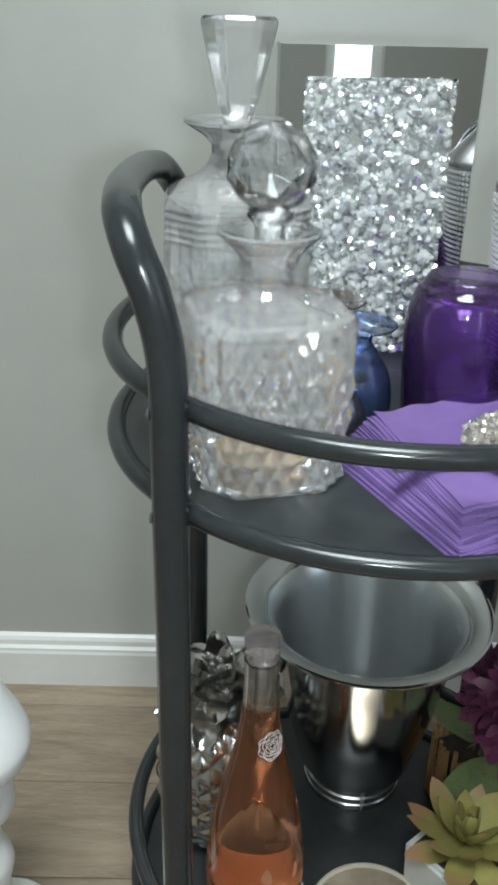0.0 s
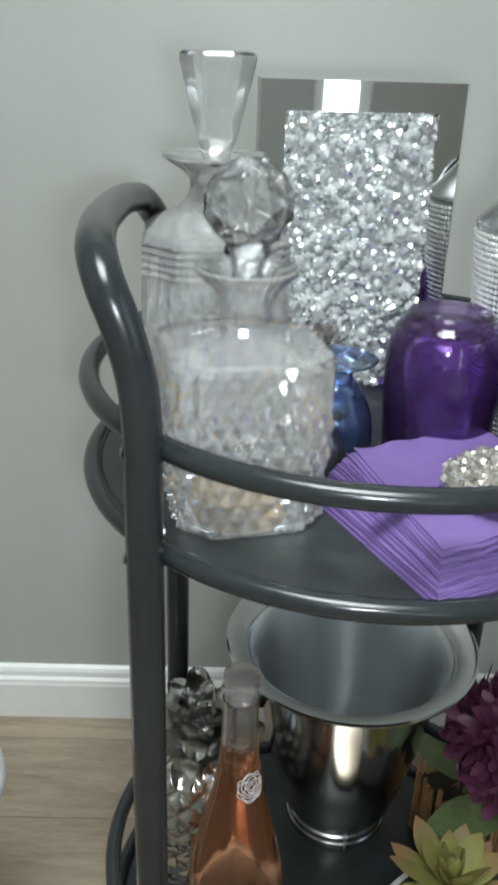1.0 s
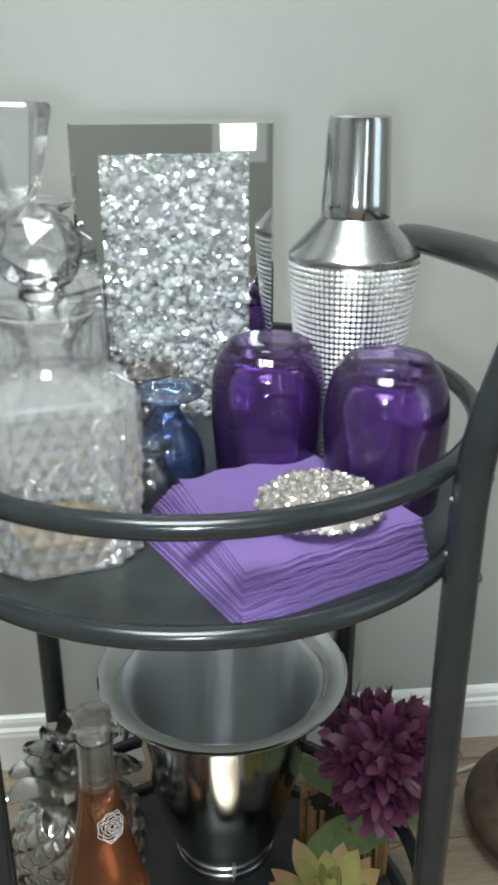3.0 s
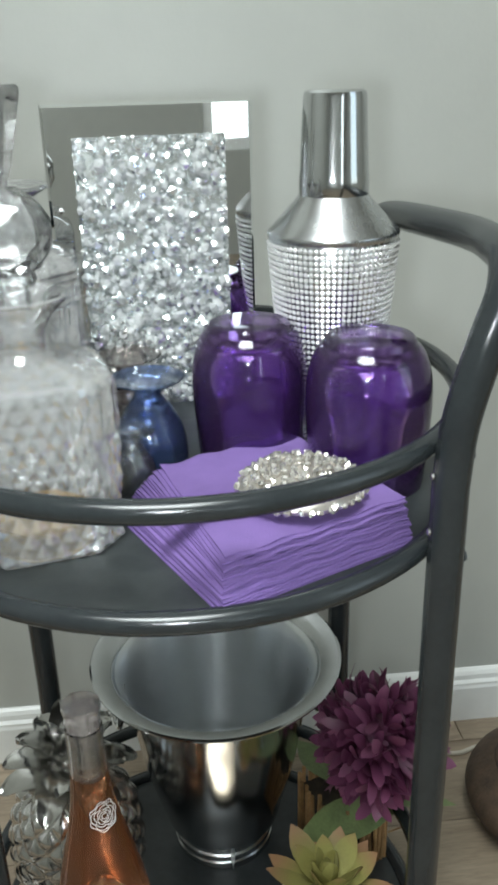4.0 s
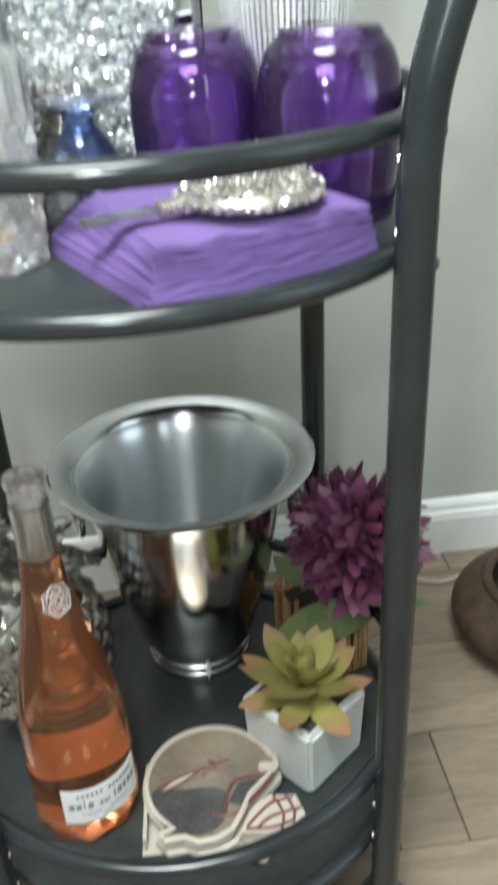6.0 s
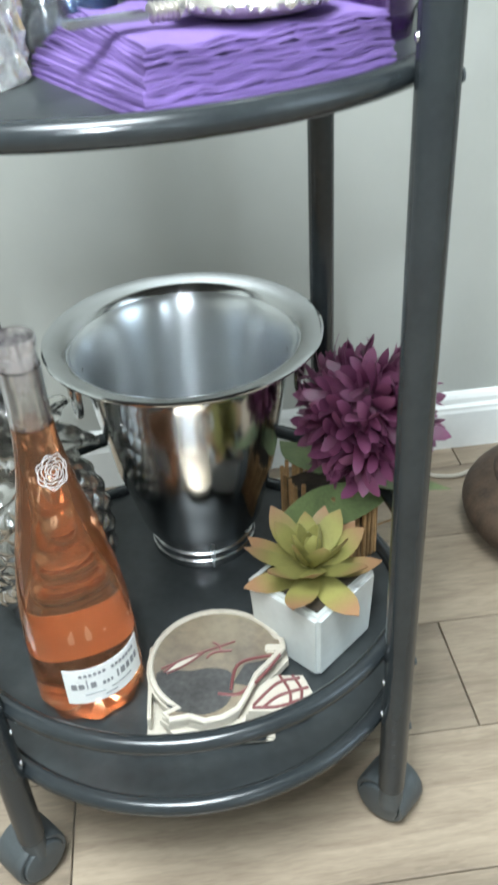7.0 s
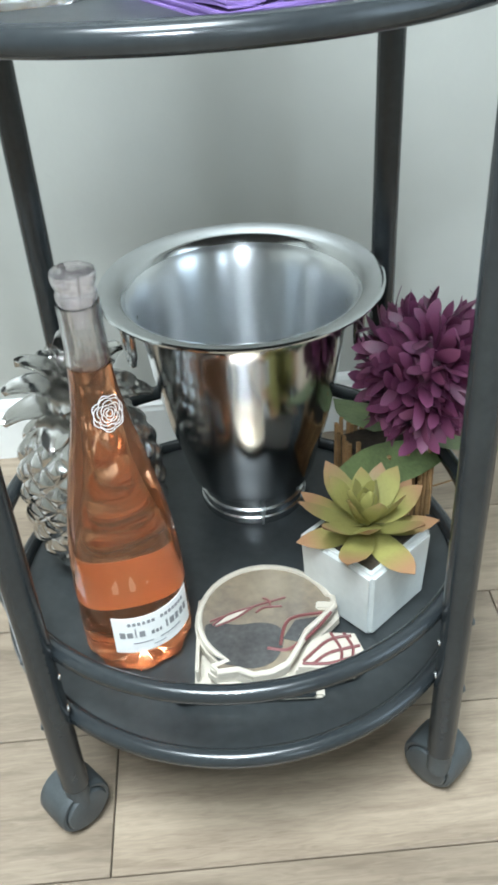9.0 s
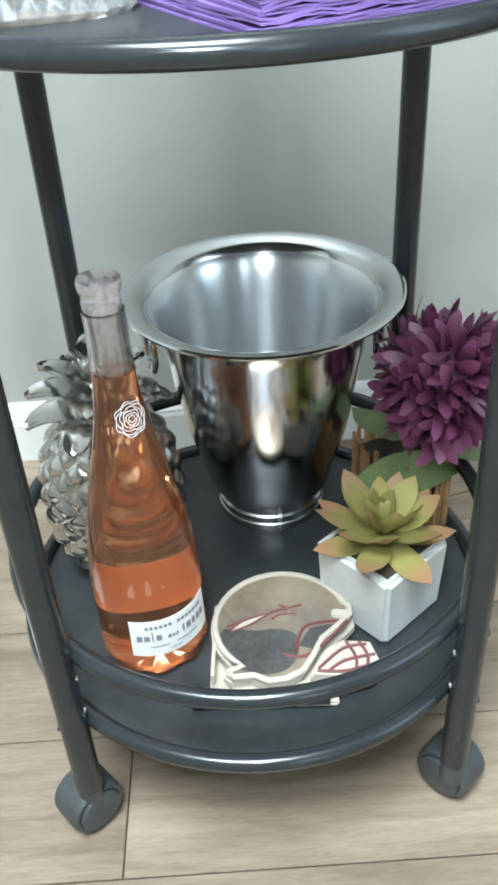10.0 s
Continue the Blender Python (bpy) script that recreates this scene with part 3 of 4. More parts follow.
# ---- rhinestone cocktail shaker ----
def shaker():
    s = thing("cocktail_shaker", pose(0.1025, 0.0385, TOP_Z), "steel cocktail shaker wrapped in rows of clear rhinestones", "cocktail shaker")
    rad = lambda z: 0.0290 + (0.0415 - 0.0290) * (z / 0.137) ** 0.9
    part("body", lathe([(0.0, 0.0), (0.0275, 0.0), (0.0290, 0.002)] + [(rad(z), z) for z in (0.02, 0.05, 0.08, 0.11, 0.137)] + [(0.0405, 0.1395), (0.0, 0.1395)], 64), BRUSHED, s)
    part("shoulder", lathe(smooth_profile([(0.0420, 0.1385), (0.0424, 0.1415), (0.0405, 0.1442), (0.0345, 0.1505), (0.0275, 0.1580), (0.0220, 0.1645)], 5) + [(0.0, 0.165)], 64), BRUSHED, s, "brushed steel shoulder")
    part("cap", lathe([(0.0215, 0.1635), (0.0221, 0.165), (0.0221, 0.176), (0.0217, 0.1775), (0.0196, 0.2215), (0.0189, 0.2242), (0.0170, 0.2255), (0.0, 0.2258)], 56), CHROME, s, "polished steel measuring cap")
    gem = mesh_of("rhinestone", [(0, -1, 0), (0, 1, 0), (-0.0, 0, -1), (0, 0, 1), (1, 0, 0), (0.7, -0.7, 0), (0.45, 0.62, 0.62), (0.45, -0.62, 0.62), (0.45, 0.62, -0.62), (0.45, -0.62, -0.62)],
                  [(4, 6, 7), (4, 8, 6), (4, 9, 8), (4, 7, 9), (6, 3, 7), (6, 1, 3), (8, 1, 6), (8, 2, 1), (9, 2, 8), (9, 0, 2), (7, 0, 9), (7, 3, 0)], False, mat=RHINE)
    cols, pitch = 72, 0.00362
    verts, faces, n = [], [], 0
    for row in range(37):
        z = 0.1355 - row * pitch
        for c in range(cols):
            a = 2 * math.pi * c / cols
            r = rad(z)
            k = 0.00172 * (r / 0.0415)
            m = Matrix.Translation((r * math.cos(a), r * math.sin(a), z)) @ Matrix.Rotation(a, 4, "Z") @ Matrix.Scale(k, 4)
            if row < 14 and 53 - 11 <= c < 53 + 10 and n < 300:
                n += 1
                part("rhinestone", gem, RHINE, s, at=m)
            else:
                base = len(verts)
                verts += [m @ v.co for v in gem.vertices]
                faces += [tuple(base + i for i in p.vertices) for p in gem.polygons]
    ob = part("rhinestone_field", mesh_of("rhinestone_field", verts, faces, False, mat=RHINE), RHINE, s)
    ob["kind"] = "stuff"


shaker()


# ---- napkins and jewelled opener ----
def napkins():
    ang = 26.0
    rnd = random.Random(3)
    st = thing("napkin_stack", pose(0.010, -0.172, TOP_Z, 0, 0, ang), "stack of folded violet paper napkins", "napkins")
    S, N = 0.119, 21
    for i in range(N):
        z = 0.0001 + i * 0.00100
        g = 14
        ox, oy, w = rnd.uniform(-0.0012, 0.0012) + i * 0.0003, rnd.uniform(-0.001, 0.001) + i * 0.0007, rnd.uniform(-0.8, 0.8)
        ph = rnd.uniform(0, 6)
        top, bot = [], []
        for iy in range(g + 1):
            for ix in range(g + 1):
                y = (S - 0.006) * iy / g
                inset = max(0, (i - 5) / (N - 6)) ** 1.2 * (0.004 + 0.19 * y)
                x = inset + (S - inset) * ix / g
                wav = 0.0007 * math.sin(x * 210 + ph) * math.cos(y * 90 + ph * 2) * min(i / 4, 1) * (0.3 + 1.4 * min(1, abs(y / S - 0.5) * 2))
                lift = 0.00018 * i * max(0, 1 - (x / 0.03)) * max(0, y / S)
                p = Vector((x + ox, y + oy, z + wav + lift))
                top.append(p + Vector((0, 0, 0.00086)))
                bot.append(p)
        verts = top + bot
        o = len(top)
        q = lambda ix, iy: iy * (g + 1) + ix
        faces = []
        for iy in range(g):
            for ix in range(g):
                faces.append((q(ix, iy), q(ix + 1, iy), q(ix + 1, iy + 1), q(ix, iy + 1)))
                faces.append((o + q(ix, iy + 1), o + q(ix + 1, iy + 1), o + q(ix + 1, iy), o + q(ix, iy)))
        for k in range(g):
            faces += [(q(k, 0), o + q(k, 0), o + q(k + 1, 0), q(k + 1, 0)), (q(k + 1, g), o + q(k + 1, g), o + q(k, g), q(k, g)),
                      (q(0, k + 1), o + q(0, k + 1), o + q(0, k), q(0, k)), (q(g, k), o + q(g, k), o + q(g, k + 1), q(g, k + 1))]
        part("napkin", mesh_of("napkin", verts, faces, True, 40), NAPKIN, st)


def opener():
    """Flat handle, ribbed neck and an oval head covered with stones."""
    z = TOP_Z + 0.0226
    o = thing("bottle_opener", pose(0.060, -0.096, z, 0, 0, 20), "silver bottle opener crusted with pale stones, lying on the napkins", "bottle opener")
    head = bmesh.new()
    bmesh.ops.create_uvsphere(head, u_segments=28, v_segments=12, radius=1.0, matrix=Matrix.Translation((0, 0, 0.0070)) @ Matrix.Diagonal((0.035, 0.034, 0.0085, 1)))
    part("head", head, SILVER, o)
    rnd = random.Random(9)
    stone = gem_mesh("stone", 21, 0.8, STONE)
    for ring, cnt, zz in ((1.0, 36, 0.0062), (0.88, 32, 0.0110), (0.74, 27, 0.0136), (0.59, 22, 0.0150), (0.44, 16, 0.0158), (0.29, 10, 0.0163), (0.12, 4, 0.0165)):
        for i in range(cnt):
            a = 2 * math.pi * (i + rnd.uniform(-0.2, 0.2)) / cnt
            m = Matrix.Translation((0.0348 * ring * math.cos(a), 0.0338 * ring * math.sin(a), zz + rnd.uniform(-0.0006, 0.001))) @ Euler([rnd.uniform(0, 6) for _ in range(3)]).to_matrix().to_4x4() @ Matrix.Scale(rnd.uniform(0.0024, 0.0037), 4)
            part("stone", stone, STONE, o, at=m)
    part("neck", moved(lathe([(0.0, 0.0)] + [p for k in range(6) for p in ((0.0045, 0.0022 * k), (0.0056, 0.0022 * k + 0.0008), (0.0045, 0.0022 * k + 0.0018))] + [(0.0, 0.0135)], 16), pose(-0.034, 0, 0.0050, 0, -90, 0) @ Matrix.Diagonal((0.75, 1, 1, 1))), SILVER, o, "ribbed silver neck")
    part("handle", box(0.036, 0.010, 0.003, (-0.0655, 0.0, 0.0045), 0.0012), BRUSHED, o, "flat steel handle")


napkins()
opener()


# ---- rose wine bottle ----
BOTTLE_AXIS = (-0.0785, -0.060)
BOTTLE = smooth_profile([(0.0340, 0.0), (0.0392, 0.005), (0.0400, 0.018), (0.0397, 0.05), (0.0385, 0.085), (0.0355, 0.112), (0.0305, 0.140), (0.0248, 0.166), (0.0198, 0.188), (0.0162, 0.208), (0.0140, 0.226), (0.0130, 0.245), (0.0127, 0.262), (0.0129, 0.2735)], 6)


def bottle_radius(z):
    for (r0, z0), (r1, z1) in zip(BOTTLE, BOTTLE[1:]):
        if z0 <= z <= z1 and z1 > z0:
            return r0 + (r1 - r0) * (z - z0) / (z1 - z0)
    return BOTTLE[-1][0]


def on_bottle(a, z, lift):
    r = bottle_radius(z) + lift
    return (r * math.cos(a), r * math.sin(a), z)


def wine_bottle():
    b = thing("wine_bottle", pose(*BOTTLE_AXIS, LOW_Z) @ Matrix.Diagonal((0.965, 0.965, 0.985, 1)), "full bottle of rose wine with glass stopper and white label", "wine bottle")
    fill = 0.236
    low = [p for p in BOTTLE if p[1] <= fill]
    rings = []
    n = 72
    for r, z in [(0.0, 0.006), (0.026, 0.0045), (0.031, 0.0015)] + low:
        lobe = 0.0016 * max(0, 1 - z / 0.03)
        rings.append([((max(r, 1e-5) - (lobe * (1 - math.cos(9 * a)) * (r > 0.03))) * math.cos(a), (max(r, 1e-5) - (lobe * (1 - math.cos(9 * a)) * (r > 0.03))) * math.sin(a), z) for a in (2 * math.pi * j / n for j in range(n))])
    part("wine_body", skin(rings), ROSE_GLASS, b, "clear glass filled with salmon-pink wine")
    neck = [(bottle_radius(fill + 0.0005), fill + 0.0005)] + [p for p in BOTTLE if p[1] > fill + 0.001] + [(0.0128, 0.2745), (0.0105, 0.2745)]
    inner = [(0.0095, 0.2745), (0.0092, 0.25), (0.0100, fill + 0.0005)]
    part("neck", lathe(neck + inner[0:1] + inner[1:], 48, cap0=False, cap1=False), CLEAR, b, "clear glass neck")
    cork = [(0.0090, 0.262), (0.0090, 0.2725), (0.0118, 0.2755), (0.0122, 0.280), (0.0112, 0.2825), (0.0112, 0.2845), (0.0128, 0.2870), (0.0133, 0.2905), (0.0128, 0.2935), (0.0105, 0.2948), (0.0, 0.2945)]
    part("stopper", lathe(cork, 40), CORK_GLASS, b, "pinkish glass stopper")
    # label wrapped round the front
    a0, a1, z0, z1 = radians(-107), radians(-14), 0.0255, 0.0585
    def sheet(a0, a1, z0, z1, lift, slope=0.0):
        k = 16
        bm = bmesh.new()
        g = [[bm.verts.new(on_bottle(a0 + (a1 - a0) * i / k, zz, l)) for i in range(k + 1)] for zz, l in ((z0, lift), (z1, lift), (z1, lift - 0.0004), (z0, lift - 0.0004))]
        for r0, r1 in ((0, 1), (1, 2), (2, 3), (3, 0)):
            for i in range(k):
                bm.faces.new((g[r0][i], g[r0][i + 1], g[r1][i + 1], g[r1][i]))
        bm.faces.new([g[i][0] for i in range(4)])
        bm.faces.new([g[i][k] for i in range(3, -1, -1)])
        return bm
    lab = part("label", sheet(a0, a1, z0, z1, 0.0006), LABEL, b, "white paper label with grey lettering")
    part("back_label", sheet(radians(48), radians(158), 0.018, 0.060, 0.0006), LABEL, b, "white paper label on the back")
    def bar(u0, u1, v0, v1):
        part("print", sheet(a0 + (a1 - a0) * u0, a0 + (a1 - a0) * u1, z0 + (z1 - z0) * v0, z0 + (z1 - z0) * v1, 0.001), INK, lab)
    # unread lettering: a line of small capitals, a line of larger letters, two fine lines
    for k in range(14):
        if k != 6:
            bar(0.17 + 0.052 * k, 0.17 + 0.052 * k + 0.034, 0.78, 0.86)
    for u0, u1, v0, v1 in ((0.07, 0.13, 0.44, 0.60), (0.15, 0.21, 0.45, 0.59), (0.235, 0.25, 0.44, 0.70), (0.28, 0.34, 0.44, 0.60), (0.41, 0.445, 0.44, 0.54), (0.46, 0.49, 0.44, 0.53), (0.505, 0.53, 0.44, 0.53),
                           (0.59, 0.61, 0.44, 0.64), (0.64, 0.70, 0.45, 0.62), (0.725, 0.77, 0.45, 0.62), (0.80, 0.85, 0.45, 0.62), (0.875, 0.92, 0.45, 0.62)):
        bar(u0, u1, v0, v1)
    bar(0.2, 0.42, 0.26, 0.28), bar(0.50, 0.78, 0.26, 0.28), bar(0.42, 0.56, 0.13, 0.15)
    # enamelled rose on the shoulder
    ac, zc = radians(-57), 0.2075
    seal = part("rose_seal", tube([on_bottle(ac + 0.0104 * (1 + 0.07 * math.cos(7 * q)) * math.cos(q) / 0.0165, zc + 0.0112 * (1 + 0.07 * math.cos(7 * q)) * math.sin(q), 0.0005) for q in (2 * math.pi * i / 48 for i in range(48))], 0.0003, 6, True), WHITE_INK, b, "white enamelled rose emblem")
    for rr, lobes, ph, amp in ((0.0098, 5, 0.2, 0.2), (0.0078, 5, 0.9, 0.22), (0.0058, 4, 0.1, 0.24), (0.0040, 3, 0.8, 0.26), (0.0022, 3, 0.2, 0.2)):
        loop = []
        for i in range(60):
            q = 2 * math.pi * i / 60
            r1 = rr * (1 - amp + amp * abs(math.sin(lobes * q / 2 + ph)) ** 0.6)
            loop.append(on_bottle(ac + r1 * math.cos(q) / 0.0165, zc + r1 * 1.05 * math.sin(q), 0.0005))
        part("petal_line", tube(loop, 0.0003, 6, True), WHITE_INK, seal)


wine_bottle()


# ---- steel champagne bucket ----
def bucket():
    b = thing("champagne_bucket", pose(0.0165, 0.093, LOW_Z) @ Matrix.Diagonal((1.024, 1.024, 0.9634, 1)), "polished stainless steel champagne bucket, empty", "ice bucket")
    out = smooth_profile([(0.0452, 0.0300), (0.0492, 0.0318), (0.0512, 0.0365), (0.0565, 0.060), (0.0650, 0.095), (0.0720, 0.140), (0.0785, 0.182), (0.0835, 0.1990), (0.0885, 0.2055), (0.0950, 0.2075)], 6)
    rim = [(0.1000, 0.2080), (0.1025, 0.2088), (0.1042, 0.2100), (0.1044, 0.2116), (0.1028, 0.2126), (0.1000, 0.2122)]
    part("shell", lathe([(0.0, 0.0300)] + out + rim + [(0.0965, 0.2112), (0.0920, 0.2099), (0.0888, 0.2082), (0.0866, 0.2058), (0.0848, 0.2025)], 96, cap0=False, cap1=False), CHROME, b)
    inn = smooth_profile([(0.0480, 0.038), (0.0542, 0.060), (0.0622, 0.095), (0.0697, 0.140), (0.0762, 0.182), (0.0806, 0.1965), (0.0848, 0.2025)], 6)[::-1] + [(0.0440, 0.0355), (0.0, 0.0350)]
    part("lining", lathe(inn, 96, cap0=False, cap1=False), SATIN, b, "satin steel inside")
    part("foot", lathe([(r * 0.96, z * 1.31) for r, z in ((0.0, 0.0), (0.0450, 0.0), (0.0460, 0.0015), (0.0460, 0.0060), (0.0447, 0.0070), (0.0447, 0.0082), (0.0456, 0.0092), (0.0454, 0.0118), (0.0436, 0.0130), (0.0432, 0.0185), (0.0438, 0.0210), (0.0450, 0.0228), (0.0, 0.0229))], 72), BRUSHED, b, "turned steel foot")
    for s in (1, -1):
        part("handle", hoop(0.0155, 0.0026, 0, 40, 10), CHROME, b, "round steel ring handle", at=pose(s * 0.0865, -0.006, 0.168, 0, 0, 0) @ pose(0, 0, 0, 90, 0, 72 * s) @ Matrix.Diagonal((0.9, 1.25, 1, 1)))
        part("lug", box(0.011, 0.013, 0.010, (s * 0.0825, -0.006, 0.187), 0.003), CHROME, b)


bucket()


# ---- silver pineapple ----
def pineapple():
    p = thing("pineapple_ornament", pose(-0.1085, 0.036, LOW_Z) @ Matrix.Diagonal((0.97, 0.97, 1.13, 1)), "silver-glazed ceramic pineapple ornament", "ornament")
    n, rows, H = 176, 100, 0.128
    rings = [[(0.02 * math.cos(2 * math.pi * j / n), 0.02 * math.sin(2 * math.pi * j / n), 0.0) for j in range(n)]]
    for i in range(rows + 1):
        f = i / rows
        z = 0.001 + H * f
        r = 0.0565 * (max(0.0, 1 - abs(2 * f * 0.93 - 0.88) ** 2.6)) ** 0.5
        r = max(r, 0.02)
        ring = []
        for j in range(n):
            u = j / n * 13
            v = f * 7.0
            a, b = (u + v) % 1, (u - v) % 1
            k = r + 0.0036 * (1 - (max(abs(a - 0.5), abs(b - 0.5)) * 2) ** 2) - 0.002
            ring.append((k * math.cos(2 * math.pi * j / n), k * math.sin(2 * math.pi * j / n), z))
        rings.append(ring)
    part("fruit", skin(rings), MERCURY, p, angle=40)
    def leaf(length, width, rise, droop):
        """A thick glazed leaf with a grooved face that rises and then curls over."""
        rows_, verts, faces, x, z = 12, [], [], 0.0, 0.0
        for i in range(rows_ + 1):
            f = i / rows_
            w = width * (0.72 + 0.28 * math.sin(math.pi * min(1, f * 1.4))) * math.sqrt(max(0.012, 1 - max(0, (f - 0.45) / 0.55) ** 2.4))
            e = radians(rise + (droop - rise) * f ** 1.3)
            nx, nz = -math.sin(e), math.cos(e)
            top = [(-1, 0.0012), (-0.72, 0.0034), (-0.35, 0.0022), (0, 0.0042), (0.35, 0.0022), (0.72, 0.0034), (1, 0.0012)]
            for s, d in top + [(0.7, -0.0014), (0, -0.0026), (-0.7, -0.0014)]:
                d *= 1 - 0.45 * f
                verts.append((x + nx * (d + 0.003 * s * s), s * w, z + nz * (d + 0.003 * s * s)))
            x, z = x + length / rows_ * math.cos(e), z + length / rows_ * math.sin(e)
        for i in range(rows_):
            for j in range(10):
                faces.append((i * 10 + (j + 1) % 10, i * 10 + j, (i + 1) * 10 + j, (i + 1) * 10 + (j + 1) % 10))
        faces += [tuple(range(10)), tuple(rows_ * 10 + j for j in range(9, -1, -1))]
        return mesh_of("leaf", verts, [f[::-1] for f in faces], True, 60, MERCURY)
    for cnt, L, W, rise, droop, z, off, rad in ((6, 0.052, 0.0185, 30, -40, 0.119, 0.25, 0.007), (5, 0.052, 0.0180, 52, -25, 0.126, 0.7, 0.006), (4, 0.048, 0.0160, 66, 0, 0.132, 0.1, 0.004), (3, 0.034, 0.0120, 80, 40, 0.138, 0.5, 0.002)):
        me = leaf(L, W, rise, droop)
        for i in range(cnt):
            a = 2 * math.pi * (i + off) / cnt
            part("leaf", me, MERCURY, p, at=Matrix.Translation((rad * math.cos(a), rad * math.sin(a), z)) @ Matrix.Rotation(a, 4, "Z"))
    part("crown_core", lathe([(0.02, 0.122), (0.017, 0.132), (0.010, 0.146), (0.004, 0.158), (0.0, 0.159)], 24), MERCURY, p)


pineapple()


# ---- succulent in a white cube pot ----
def pointed_leaf(name, L, W, T_, cup, mat, rows_=6, blunt=3.0, wide=0.8):
    """A thick pointed leaf along x, cupped upwards."""
    verts, faces = [], []
    for i in range(rows_ + 1):
        f = i / rows_
        w = W * (0.35 + 0.65 * math.sin(math.pi * min(f * wide + 0.08, 1))) * (1 - f ** blunt * 0.97)
        t = T_ * (1 - f * 0.8)
        z = cup * f * f
        for s, dz in ((-1, 0.35), (0, 0.12), (1, 0.35), (0, -1)):
            verts.append((L * f, s * w, z + dz * t))
    for i in range(rows_):
        for j in range(4):
            faces.append((i * 4 + j, i * 4 + (j + 1) % 4, (i + 1) * 4 + (j + 1) % 4, (i + 1) * 4 + j))
    faces += [(3, 2, 1, 0), tuple(rows_ * 4 + j for j in range(4))]
    return mesh_of(name, verts, [f[::-1] for f in faces], True, 55, mat)


def succulent():
    s = thing("potted_succulent", pose(0.0902, -0.0385, LOW_Z, 0, 0, 40.5), "green succulent rosette with reddish tips in a white cube pot", "potted plant")
    S, H = 0.0685, 0.062
    outer = box(S, S, H, (0, 0, H / 2))
    for v in outer.verts:
        if v.co.z < 0.01:
            v.co.x *= 0.93
            v.co.y *= 0.93
    bmesh.ops.bevel(outer, geom=outer.edges[:], offset=0.003, segments=3, affect="EDGES")
    part("pot", outer, CERAMIC, s, "matt white square stone pot")
    part("soil", box(S - 0.012, S - 0.012, 0.001, (0, 0, H + 0.0002), 0.0004), SOIL, s)
    rnd = random.Random(4)
    for tier, (cnt, L, W, tilt, z) in enumerate(((7, 0.054, 0.0115, -4, 0.066), (7, 0.048, 0.0112, 14, 0.069), (6, 0.037, 0.0095, 38, 0.075), (5, 0.027, 0.0075, 58, 0.079), (4, 0.018, 0.0055, 76, 0.081))):
        me = pointed_leaf("leaf", L, W, 0.0046, L * 0.24, SUCC, 8, 5.5, 0.62)
        for i in range(cnt):
            a = 360 * (i + tier * 0.45 + rnd.uniform(-0.12, 0.12)) / cnt
            k = rnd.uniform(0.88, 1.1)
            part("leaf", me, SUCC, s, at=pose(0, 0, z) @ pose(0, 0, 0, 0, 0, a) @ pose(0.002, 0, 0, rnd.uniform(-16, 16), -tilt + rnd.uniform(-12, 9), 0) @ Matrix.Scale(k, 4))


succulent()


